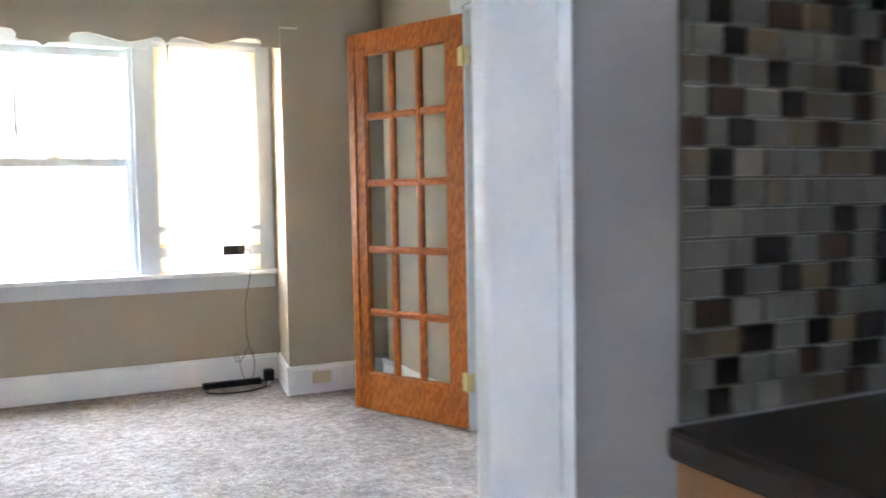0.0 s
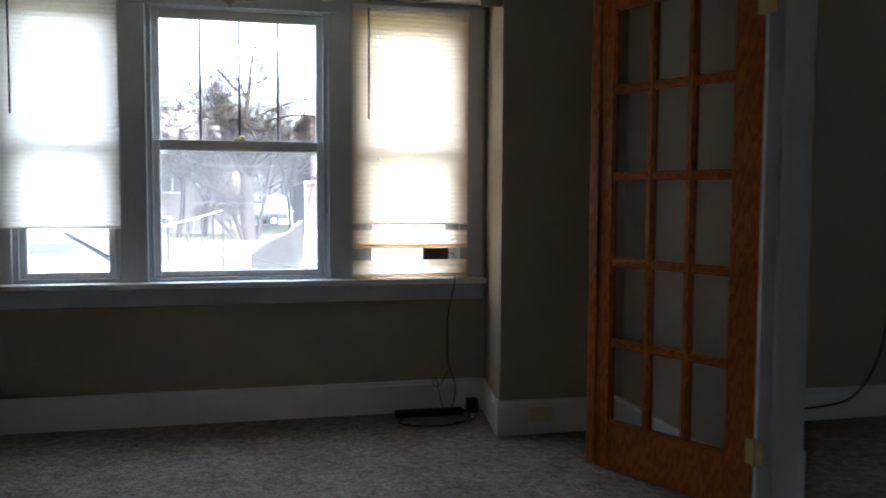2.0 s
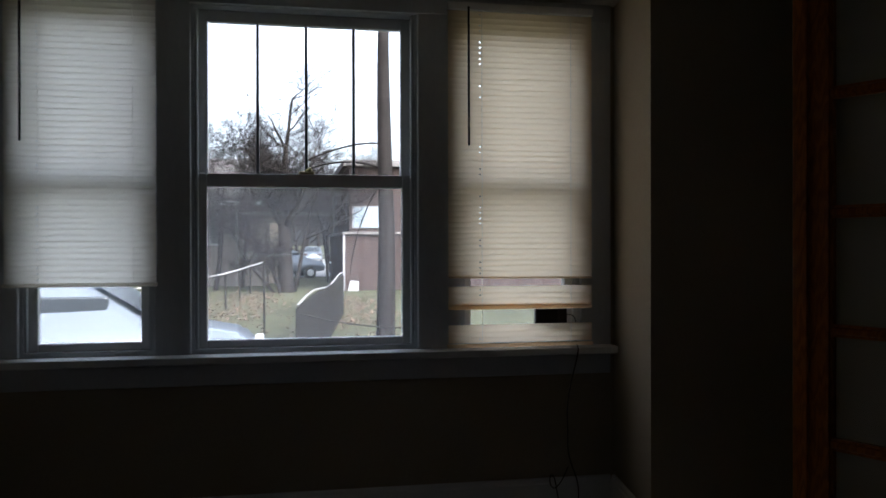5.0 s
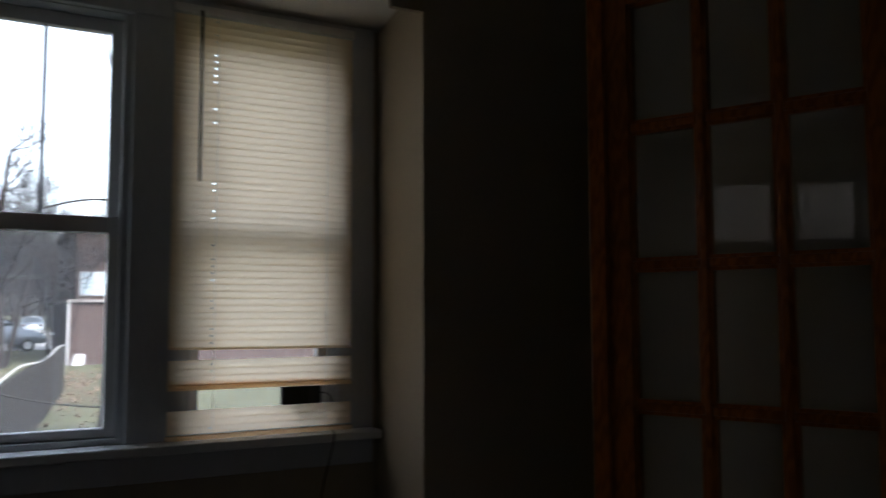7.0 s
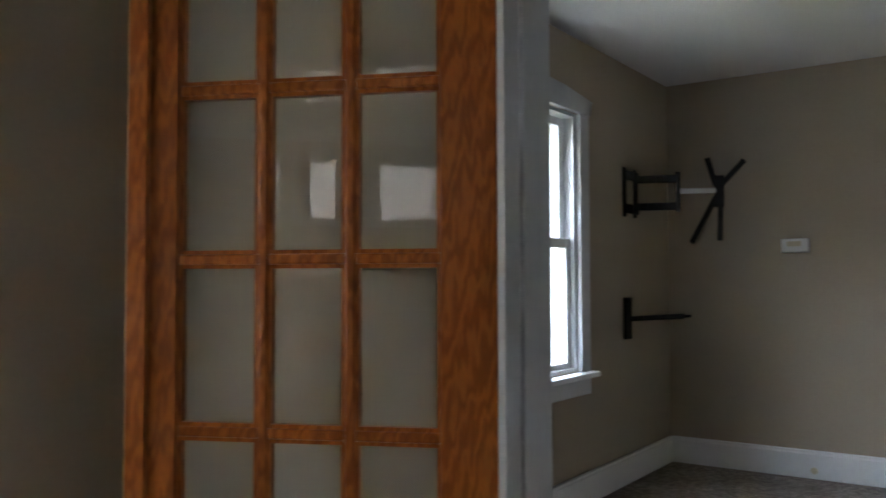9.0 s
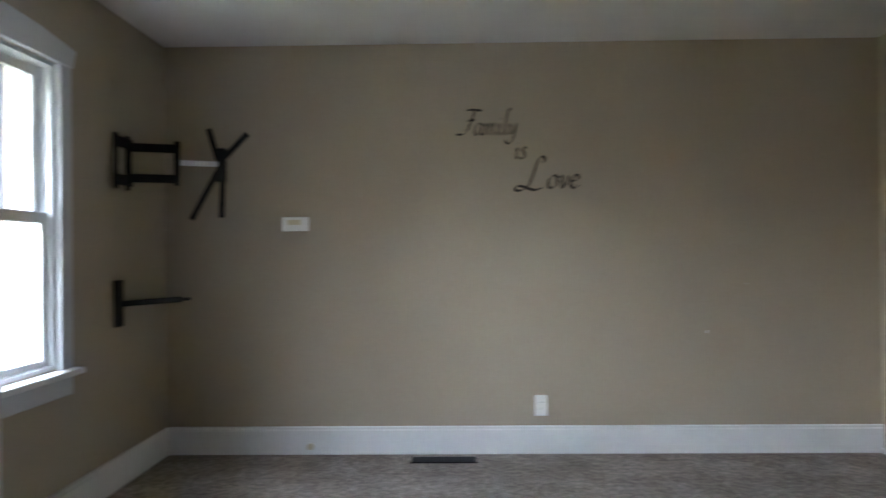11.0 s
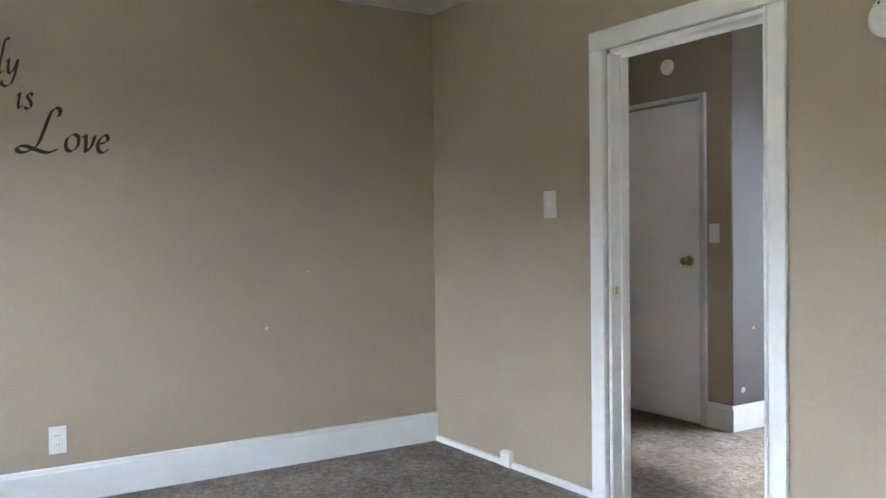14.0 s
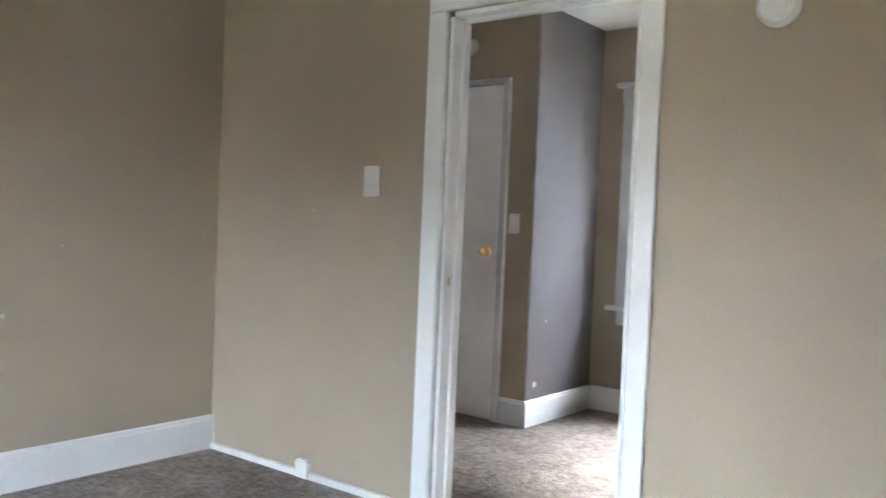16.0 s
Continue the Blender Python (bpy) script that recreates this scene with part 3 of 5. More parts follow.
def hinge(door, M, z, side=1):
    m = bmesh.new()
    box(m, -0.004, 0.030, -0.003, 0.0, z - 0.045, z + 0.045, r=0.001)
    box(m, -0.040, -0.006, -0.002, 0.004, z - 0.045, z + 0.045, r=0.001)
    cyl(m, (-0.005, -0.007, z - 0.05), (-0.005, -0.007, z + 0.05), 0.007)
    for k in (-0.028, 0.0, 0.028):
        cyl(m, (0.017, -0.0035, z + k), (0.017, -0.002, z + k), 0.004)
    m.transform(M)
    part("hinge", m, BRASS, door, "tarnished brass butt hinge")


DA, MA = french_door((-0.003, -1.728), (-0.43, 0.903), -1, "varnished oak French door with fifteen panes, standing open")
hinge(DA, MA, 1.82)
hinge(DA, MA, 0.235)
DB, MB = french_door((-0.0175, -3.084), (-0.06, -0.998), 1, "varnished oak French door folded open against the wall")
m = bmesh.new()
box(m, -0.0025, 0.0005, 0.002, 0.034, 0.0, 1.073)
m.transform(MB)
part("door_edge", m, RAWOAK, DB, "unfinished orange oak door edge")
GREYOAK = mat("weathered_oak", (0.44, 0.37, 0.33), rough=0.7, vary=0.3, scale=8, fine=60, bump=0.4, grain=(8, 8, 0.4))
m = bmesh.new()
box(m, -0.0025, 0.0005, 0.002, 0.034, 1.158, 2.02)
m.transform(MB)
part("door_edge", m, GREYOAK, DB, "weathered greyish oak door edge")
m = bmesh.new()
box(m, -0.0008, 0.0006, 0.002, 0.030, 1.074, 1.157)
m.transform(MB)
mort = part("hinge_mortise", m, RAWOAK, DB, "pale empty hinge mortise with screw holes")
for k, uu in ((1.085, 0.012), (1.115, 0.022), (1.145, 0.012)):
    m = bmesh.new()
    cyl(m, (-0.0014, uu, k), (-0.0004, uu, k), 0.0022, n=8)
    m.transform(MB)
    part("screw_hole", m, CHIP, mort)

# ---- blinds ----


def blind(name, x0, x1, ztop, zbot, y, material, label, skip=(), wand_x=None, wand_len=0.55, tilt=83):
    bl = thing(name, ((x0 + x1) / 2, y, zbot), label, "blind")
    bx("headrail", (x0, x1, y - 0.016, y + 0.014, ztop - 0.028, ztop), PLASTIC, bl, r=0.003)
    bx("bottom_rail", (x0, x1, y - 0.012, y + 0.010, zbot, zbot + 0.014), material, bl, r=0.003)
    m = bmesh.new()
    w, k = 0.0143, 5
    rows = []
    for i in range(k + 1):
        u = -1 + 2 * i / k
        rows.append((u * w, 0.0022 * (1 - u * u)))
    a = radians(tilt)
    hole = x0 + (x1 - x0) * 0.22
    cuts = [x0 + 0.004, hole - 0.003, hole + 0.003, x1 - 0.004]
    plain = bmesh.new()
    lay = [[plain.verts.new((x, p * math.cos(a) - q * math.sin(a), p * math.sin(a) + q * math.cos(a))) for p, q in rows] for x in (cuts[0], cuts[3])]
    for i in range(k):
        plain.faces.new((lay[0][i], lay[1][i], lay[1][i + 1], lay[0][i + 1]))
    whole = mesh_of("slat", plain, material, True)
    net = [[m.verts.new((x, p * math.cos(a) - q * math.sin(a), p * math.sin(a) + q * math.cos(a))) for p, q in rows] for x in cuts]
    for c in range(3):
        for i in range(k):
            if not (c == 1 and i == 2):
                m.faces.new((net[c][i], net[c + 1][i], net[c + 1][i + 1], net[c][i + 1]))
    me = mesh_of("slat", m, material, True)
    z = ztop - 0.045
    r = random.Random(3)
    while z > zbot + 0.02:
        if not any(lo < z < hi for lo, hi in skip):
            s = new("slat", me if r.random() < 0.55 else whole)
            s.parent = bl
            s.matrix_parent_inverse = bl.matrix_basis.inverted()
            s.matrix_basis = Matrix.Translation((0, y, z)) @ Matrix.Rotation(radians(r.uniform(-0.25, 0.25)), 4, "Y") @ Matrix.Rotation(radians(r.uniform(-2, 2)), 4, "X")
            s.matrix_basis = Matrix.Translation(((x0 + x1) / 2, 0, 0)) @ s.matrix_basis @ Matrix.Translation((-(x0 + x1) / 2, 0, 0))
        z -= 0.0222
    for f in (0.22, 0.83):
        cx = x0 + (x1 - x0) * f
        m = bmesh.new()
        cyl(m, (cx + 0.006, y - 0.013, ztop - 0.03), (cx + 0.006, y - 0.013, zbot + 0.005), 0.0011, n=6)
        part("ladder_cord", m, SLATW, bl)
    if wand_x is not None:
        m = bmesh.new()
        cyl(m, (wand_x, y - 0.022, ztop - 0.02), (wand_x, y - 0.024, ztop - wand_len), 0.0045, n=8)
        part("wand", m, WANDBROWN, bl, "thin dark tilt wand")
    return bl


BR = blind("venetian_blind", -1.235, -0.620, 2.112, 0.724, -0.066, SLAT, "cream mini blind lowered to the sill with bent slats", [(0.974, 1.003), (0.820, 0.886)], -1.15, 0.575)
for z, dz, a in ((1.008, 0.006, 30), (0.894, 0.004, 20), (0.888, -0.002, 60)):
    m = bmesh.new()
    box(m, -1.231, -0.624, -0.078, -0.054, -0.0006, 0.0006)
    m.transform(Matrix.Translation((-0.92, -0.066, z)) @ Matrix.Rotation(radians(a), 4, "X") @ Matrix.Rotation(radians(dz * 100), 4, "Y") @ Matrix.Translation((0.92, 0.066, 0)))
    part("slat", m, SLAT, BR, "bent and twisted cream slat")
blind("venetian_blind", -2.884, -2.345, 2.10, 0.985, -0.066, SLATW, "white mini blind raised partly above the sill", (), -2.818, 0.58)

dev = thing("window_gadget", (-0.78, -0.01, 0.807), "small black electronic box stuck to the window pane", "gadget")
bx("case", (-0.850, -0.712, -0.014, 0.0095, 0.807, 0.875), RUBBER, dev, r=0.004)
bx("screen", (-0.843, -0.755, -0.0155, -0.0142, 0.812, 0.870), BLACK, dev, "dark glossy screen")
tube("cable", [(-0.714, -0.005, 0.845), (-0.69, -0.012, 0.847), (-0.675, -0.02, 0.835), (-0.675, -0.03, 0.78), (-0.69, -0.05, 0.73)], 0.002, RUBBER, dev)

cab = thing("hanging_cable", (-0.74, -0.06, 0.0), "thin dark cable hanging from the sill with loops", "cable")
tube("cord", [(-0.70, -0.10, 0.726), (-0.70, -0.122, 0.72), (-0.705, -0.12, 0.68), (-0.738, -0.07, 0.5), (-0.725, -0.06, 0.36), (-0.73, -0.06, 0.28), (-0.70, -0.06, 0.20), (-0.67, -0.06, 0.12), (-0.70, -0.09, 0.03), (-0.74, -0.12, 0.006)], 0.0025, RUBBER, cab)
tube("cord", [(-0.725, -0.06, 0.22), (-0.76, -0.06, 0.14), (-0.80, -0.06, 0.12), (-0.81, -0.06, 0.19), (-0.78, -0.065, 0.20), (-0.77, -0.07, 0.05), (-0.74, -0.09, 0.006)], 0.0022, RUBBER, cab)

strip = thing("power_strip", (-0.83, -0.13, 0.0), "black power strip lying on the carpet along the baseboard", "power strip")
bx("body", (-1.02, -0.66, -0.155, -0.105, 0.001, 0.036), RUBBER, strip, r=0.006)
tube("cord", [(-0.66, -0.13, 0.02), (-0.62, -0.16, 0.02), (-0.66, -0.30, 0.008), (-0.80, -0.36, 0.007), (-0.98, -0.33, 0.007), (-1.04, -0.26, 0.007), (-1.0, -0.23, 0.02)], 0.005, RUBBER, strip)
adapter = thing("power_adapter", (-0.62, -0.2, 0.0), "black plug-in power adapter against the baseboard", "adapter")
bx("block", (-0.655, -0.598, -0.235, -0.17, 0.03, 0.10), RUBBER, adapter, r=0.008)
bx("plug", (-0.640, -0.612, -0.216, -0.19, 0.001, 0.03), PLASTIC, adapter, r=0.003)
tube("cord", [(-0.62, -0.235, 0.04), (-0.62, -0.28, 0.01), (-0.66, -0.33, 0.008), (-0.75, -0.30, 0.008)], 0.003, RUBBER, adapter)


def wall_plate(name, c, u, n, w, h, label, category, kindof="outlet", material=None, plate_mat=None):
    """A cover plate at c, with u along the wall and n out of it."""
    u, n = Vector(u), Vector(n)
    M = Matrix(((u.x, n.x, 0, c[0]), (u.y, n.y, 0, c[1]), (0, 0, 1, c[2]), (0, 0, 0, 1)))
    t = thing(name, c, label, category)
    pm = plate_mat or PLASTIC
    m = bmesh.new()
    box(m, -w / 2, w / 2, 0.0005, 0.006, -h / 2, h / 2, r=0.0025)
    m.transform(M)
    part("cover_plate", m, pm, t)
    if kindof == "outlet":
        for s in (-1, 1):
            m = bmesh.new()
            box(m, -0.016, 0.016, 0.005, 0.008, s * 0.02 - 0.013, s * 0.02 + 0.013, r=0.003)
            m.transform(M)
            face = part("receptacle", m, pm, t)
            for q in (-0.006, 0.006):
                m = bmesh.new()
                box(m, q - 0.001, q + 0.001, 0.0081, 0.0086, s * 0.02 - 0.002, s * 0.02 + 0.007)
                m.transform(M)
                part("slot", m, BLACK, face)
    elif kindof == "switch":
        m = bmesh.new()
        box(m, -0.006, 0.006, 0.005, 0.016, -0.004, 0.012, r=0.002)
        m.transform(M)
        part("toggle", m, pm, t)
    for s in (-1, 1):
        m = bmesh.new()
        cyl(m, (0, 0.005, s * h * 0.36), (0, 0.0068, s * h * 0.36), 0.003, n=8)
        m.transform(M)
        part("screw", m, pm, t)
    return t, M


ou, OM = wall_plate("wall_outlet", (-0.39, YN - 0.021, 0.095), (-1, 0, 0), (0, -1, 0), 0.115, 0.07, "yellowed outlet plate set into the white baseboard", "outlet", "plain", plate_mat=IVORY)
tube("cord", [(-0.44, YN - 0.03, 0.14), (-0.445, YN - 0.034, 0.08), (-0.44, YN - 0.035, 0.01), (-0.43, YN - 0.09, 0.004)], 0.002, PLASTIC, ou, "thin white cord")
tube("cord", [(-0.49, YN - 0.029, 0.16), (-0.53, YN - 0.028, 0.13), (-0.59, YN - 0.03, 0.05), (-0.60, YN - 0.035, 0.004)], 0.002, PLASTIC, ou, "thin white cord")
lo_, LM = wall_plate("wall_outlet", (-2.968, -0.26, 0.44), (0.08, -1, 0), (1, 0.08, 0), 0.07, 0.115, "dark outlet with a white plug-in adapter", "outlet", "plain")
# White plug adapter standing out from the outlet plate.
m = bmesh.new()
box(m, -0.024, 0.024, 0.006, 0.052, -0.045, 0.045, r=0.006)
m.transform(LM)
part("plug_adapter", m, PLASTIC, lo_, "white plug-in adapter block")

# ---- kitchen edge ----
# WHITE rather than the dimmed CASING: extra brightness put into this trim's colour.
trim = thing("trim_kitchen", (-1.25, -4.3, 0), "white painted casing of the kitchen doorway", "door frame", kind="structure")
bx("jamb", (-1.146, -1.126, -4.335, -4.185, 0.0, 2.04), WHITE, trim, r=0.003)
bx("casing", (-1.125, -1.01, -4.199, -4.18, 0.0, 2.07), WHITE, trim, r=0.004)
bx("casing", (-1.312, -1.182, -4.374, -4.336, 0.0, 2.07), WHITE, trim, r=0.006)
bx("casing_bead", (-1.206, -1.182, -4.386, -4.3745, 0.0, 2.068), WHITE, trim, r=0.005)
bx("jamb", (-2.301, -2.28, -4.345, -4.185, 0.0, 2.04), WHITE, trim, r=0.003)
bx("head_jamb", (-2.279, -1.147, -4.334, -4.185, 2.041, 2.058), WHITE, trim)
bx("head_casing", (-2.4, -1.01, -4.199, -4.18, 2.071, 2.18), WHITE, trim, r=0.004)

tagged(bx("worktop", (-1.20, 0.018, -5.22, -4.588, 0.842, 0.88), COUNTER, r=0.008), "dark brown laminate worktop against the tiled wall", "worktop")
cabinet = thing("base_cabinet", (-0.55, -4.9, 0), "orange-brown wooden kitchen base cabinet under the worktop", "cabinet")
bx("body", (-1.185, 0.0, -5.18, -4.589, 0.09, 0.84), CABWOOD, cabinet, r=0.003)
bx("toe_kick", (-1.17, 0.0, -5.12, -4.595, 0.0, 0.088), COUNTER, cabinet)
for a, b in ((-1.15, -0.585), (-0.575, -0.01)):
    d = bx("door", (a, b, -5.202, -5.182, 0.11, 0.825), CABWOOD, cabinet, r=0.004)
    bx("handle", (b - 0.05, b - 0.035, -5.228, -5.203, 0.66, 0.76), BRASS, d, r=0.003)

# ---- back room: things on the walls ----


GLYPH = {
    "a": (1.0, [[(.78, .85), (.45, 1.0), (.12, .65), (.08, .2), (.32, .0), (.62, .35), (.82, .98)], [(.82, .98), (.70, .25), (.80, .0), (1.0, .22)]]),
    "m": (1.35, [[(.0, .78), (.16, .95), (.12, .4), (.02, 0)], [(.08, .45), (.32, .92), (.52, .95), (.50, .5), (.42, 0)], [(.50, .45), (.75, .92), (.95, .95), (.90, .4), (.94, .02), (1.2, .25)]]),
    "i": (.5, [[(.0, .75), (.16, .95), (.10, .3), (.17, .0), (.38, .22)], [(.22, 1.32), (.27, 1.38)]]),
    "l": (.55, [[(.62, 2.12), (.5, 2.25), (.36, 2.0), (.24, 1.2), (.14, .3), (.22, .0), (.45, .22)]]),
    "y": (.85, [[(.0, .75), (.16, .95), (.14, .4), (.26, .05), (.5, .3), (.75, 1.0)], [(.75, 1.0), (.62, .1), (.40, -.55), (.05, -.75), (-.18, -.62), (-.22, -.42)]]),
    "s": (.6, [[(.5, .85), (.32, 1.0), (.14, .8), (.40, .45), (.44, .15), (.2, .0), (.0, .12)]]),
    "o": (.85, [[(.45, 1.0), (.12, .7), (.10, .2), (.35, .0), (.66, .3), (.66, .8), (.45, 1.0)]]),
    "v": (.75, [[(.0, .8), (.16, .95), (.22, .3), (.26, .0), (.52, .4), (.62, .95)]]),
    "e": (.7, [[(.12, .5), (.52, .65), (.52, .95), (.32, 1.0), (.08, .6), (.12, .15), (.36, .0), (.64, .25)]]),
    "F": (.95, [[(-.75, .02), (-.55, -.04), (-.2, .05), (.10, .45), (.30, 1.1), (.52, 1.72)], [(-.18, 1.70), (.0, 1.76), (.5, 1.76), (1.0, 1.68)], [(.02, .98), (.3, 1.02), (.52, 1.0)]]),
    "L": (1.3, [[(1.28, 1.72), (1.32, 2.0), (1.15, 2.12), (.92, 1.9), (.66, .95), (.45, .3), (.05, -.05), (-.32, -.08), (-.42, .12), (-.1, .22), (.4, .06), (.9, -.06), (1.35, .12)]]),
}


def smooth_line(pts, k=7):
    """A curve through the points."""
    out = []
    q = [pts[0]] + pts + [pts[-1]]
    for i in range(1, len(q) - 2):
        p0, p1, p2, p3 = (Vector(v) for v in q[i - 1:i + 3])
        for j in range(k):
            t = j / k
            out.append(0.5 * ((2 * p1) + (p2 - p0) * t + (2 * p0 - 5 * p1 + 4 * p2 - p3) * t * t + (3 * p1 - p0 - 3 * p2 + p3) * t ** 3))
    out.append(Vector(q[-2]))
    return out


def script(text, y0, z0, size, stretch, parent):
    """Broad-nib lettering on the east wall from y0 along the wall, on the line z0."""
    x = 0.0
    nib = Vector((math.cos(radians(38)), math.sin(radians(38)))) * 0.085
    for ch in text:
        adv, strokes = GLYPH[ch]
        m = bmesh.new()
        for st in strokes:
            line = smooth_line(st)

            def put(p, dx):
                u = (x + p.x + 0.10 * p.y) * size * stretch
                return (XE - dx, y0 - u, z0 + p.y * size)
            for a, b in zip(line, line[1:]):
                d = (b - a)
                if d.length < 1e-5:
                    continue
                side = Vector((-d.y, d.x)).normalized() * 0.024
                h = nib if nib.dot(side) > 0 else -nib
                h = h + side
                top = [m.verts.new(put(p, 0.0022)) for p in (a - h, b - h, b + h, a + h)]
                m.faces.new(top)
        part("letter", m, DECAL, parent)
        x += adv


dec = thing("wall_lettering", (XE, -2.74, 1.6), "dark script wall lettering reading Family is Love", "lettering")
script("F", -2.466, 1.944, 0.084, 0.95, dec)
script("amily", -2.508, 1.937, 0.072, 0.86, dec)
script("is", -2.760, 1.790, 0.072, 0.85, dec)
script("L", -2.797, 1.604, 0.094, 1.0, dec)
script("ove", -2.950, 1.608, 0.082, 1.05, dec)

tv = thing("tv_wall_mount", (3.367, YE, 1.72), "black articulated television wall mount without a screen", "tv mount")
bx("wall_plate", (3.269, 3.309, YE - 0.012, YE - 0.001, 1.575, 1.87), BLACK, tv, r=0.002)
bx("wall_plate", (3.427, 3.467, YE - 0.012, YE - 0.001, 1.575, 1.87), BLACK, tv, r=0.002)
bx("cross_bar", (3.269, 3.467, YE - 0.028, YE - 0.0125, 1.795, 1.85), BLACK, tv, r=0.003)
bx("cross_bar", (3.269, 3.467, YE - 0.028, YE - 0.0125, 1.595, 1.65), BLACK, tv, r=0.003)


def arm(name, a, b, w, h, material, parent, label=""):
    a, b = Vector(a), Vector(b)
    d = b - a
    M = Matrix.Translation((a + b) / 2) @ d.to_track_quat("X", "Z").to_matrix().to_4x4()
    m = bmesh.new()
    box(m, -d.length / 2, d.length / 2, -w / 2, w / 2, -h / 2, h / 2, r=min(w, h) * 0.2)
    m.transform(M)
    return part(name, m, material, parent, label)


arm("upper_arm", (3.367, YE - 0.03, 1.80), (3.467, YE - 0.27, 1.80), 0.035, 0.045, BLACK, tv)
arm("lower_arm", (3.367, YE - 0.03, 1.635), (3.467, YE - 0.27, 1.635), 0.035, 0.045, BLACK, tv)
m = bmesh.new()
cyl(m, (3.367, YE - 0.045, 1.60), (3.367, YE - 0.045, 1.84), 0.014)
part("pivot", m, BLACK, tv)
m = bmesh.new()
cyl(m, (3.467, YE - 0.27, 1.60), (3.467, YE - 0.27, 1.84), 0.016)
part("pivot", m, BLACK, tv)
arm("chrome_arm", (3.467, YE - 0.27, 1.725), (3.607, YE - 0.45, 1.73), 0.022, 0.03, CHROME, tv, "bright chrome extension bar")
hub = (3.617, YE - 0.47, 1.73)
bx("head_plate", (3.605, 3.622, hub[1] - 0.028, hub[1] + 0.028, 1.63, 1.82), BLACK, tv, r=0.003)
for dy, dz, o in ((0.07, 0.20, 0.02), (-0.15, 0.17, -0.01), (0.17, -0.31, 0.02), (0.0, -0.30, -0.01)):
    arm("bracket_arm", (3.612, hub[1] + o, hub[2] + (0.03 if dz > 0 else -0.04)), (3.612, hub[1] + dy, hub[2] + dz), 0.012, 0.032, BLACK, tv)

sh = thing("wall_shelf_bracket", (3.337, YE, 0.97), "black wall bracket with a single shelf arm", "bracket")
bx("back_plate", (3.262, 3.352, YE - 0.02, YE - 0.001, 0.845, 1.09), BLACK, sh, r=0.004)
arm("arm", (3.317, YE - 0.02, 0.965), (3.367, YE - 0.33, 0.985), 0.05, 0.03, BLACK, sh)
arm("tip", (3.367, YE - 0.33, 0.985), (3.374, YE - 0.37, 0.987), 0.035, 0.016, BLACK, sh)

th = thing("thermostat", (XE, -1.375, 1.41), "white rectangular thermostat on the wall", "thermostat")
bx("case", (XE - 0.028, XE - 0.0005, -1.496, -1.336, 1.362, 1.448), PLASTIC, th, r=0.006)
bx("display", (XE - 0.0295, XE - 0.0282, -1.45, -1.37, 1.400, 1.430), IVORY, th, "greyish display window")
wall_plate("wall_outlet", (XE, -2.903, 0.29), (0, 1, 0), (-1, 0, 0), 0.075, 0.125, "white electrical outlet low on the wall", "outlet")
wall_plate("light_switch", (2.986, YS, 1.35), (1, 0, 0), (0, 1, 0), 0.09, 0.13, "white single light switch plate", "switch", "switch")
wall_plate("light_switch", (3.276, -6.52, 1.203), (1, 0, 0), (0, 1, 0), 0.075, 0.118, "white single light switch beside a door", "switch", "switch")

vent = thing("floor_register", (3.86, -2.31, 0.0), "dark brown metal floor register by the baseboard", "floor vent")
bx("frame", (3.79, 3.925, -2.505, -2.125, 0.001, 0.007), BLACK, vent, r=0.002)
for i in range(22):
    yy = -2.485 + i * 0.0163
    bx("slat", (3.81, 3.907, yy, yy + 0.007, 0.0072, 0.0105), BLACK, vent)

cp = thing("coax_box", (3.33, YS, 0.0), "small white plastic cable box on the floor trim", "cable box")
bx("housing", (3.29, 3.37, YS + 0.0005, YS + 0.032, 0.002, 0.078), PLASTIC, cp, r=0.005)
bx("lip", (3.30, 3.36, YS + 0.001, YS + 0.028, 0.0785, 0.086), PLASTIC, cp, r=0.002)

m = bmesh.new()
for r0, r1, d0, d1 in ((0.066, 0.066, 0.0005, 0.018), (0.066, 0.052, 0.018, 0.032), (0.03, 0.027, 0.032, 0.036)):
    cyl(m, (0, d0, 0), (0, d1, 0), r0, r1, n=40)
sm = thing("smoke_detector", (1.335, YS, 1.880), "round white smoke detector on the wall", "smoke detector")
m.transform(Matrix.Translation((1.335, YS, 1.880)))
part("housing", m, PLASTIC, sm)
for k in (-0.02, 0.02):
    bx("vent_slot", (1.335 + k - 0.004, 1.335 + k + 0.004, YS + 0.0335, YS + 0.0345, 1.920, 1.928), BLACK, sm)

SCUFF = mat("spackle", (0.62, 0.58, 0.50), rough=0.9, vary=0.2, bump=0.2)


def scuff(c, n, size, seed):
    r = random.Random(seed)
    n = Vector(n)
    u = Vector((-n.y, n.x, 0))
    m = bmesh.new()
    k = 8
    ring = []
    for i in range(k):
        a = i * math.tau / k
        rr = size * r.uniform(0.5, 1.1)
        ring.append(Vector(c) + u * rr * math.cos(a) + Vector((0, 0, rr * math.sin(a))))
    lo = [m.verts.new(p + n * 0.0004) for p in ring]
    hi = [m.verts.new(p + n * 0.0016) for p in ring]
    m.faces.new(hi)
    for i in range(k):
        m.faces.new((lo[i], lo[(i + 1) % k], hi[(i + 1) % k], hi[i]))
    bmesh.ops.recalc_face_normals(m, faces=m.faces)
    tagged(part("wall_scuff", m, SCUFF), "small pale spackle patch on the tan wall", "patch", "wall patches")


scuff((XE, -3.91, 0.73), (-1, 0, 0), 0.011, 1)
scuff((XE, -4.15, 1.02), (-1, 0, 0), 0.006, 2)
scuff((3.34, YS, 1.22), (0, 1, 0), 0.006, 3)
scuff((3.149, -6.72, 0.62), (-1, 0, 0), 0.010, 4)
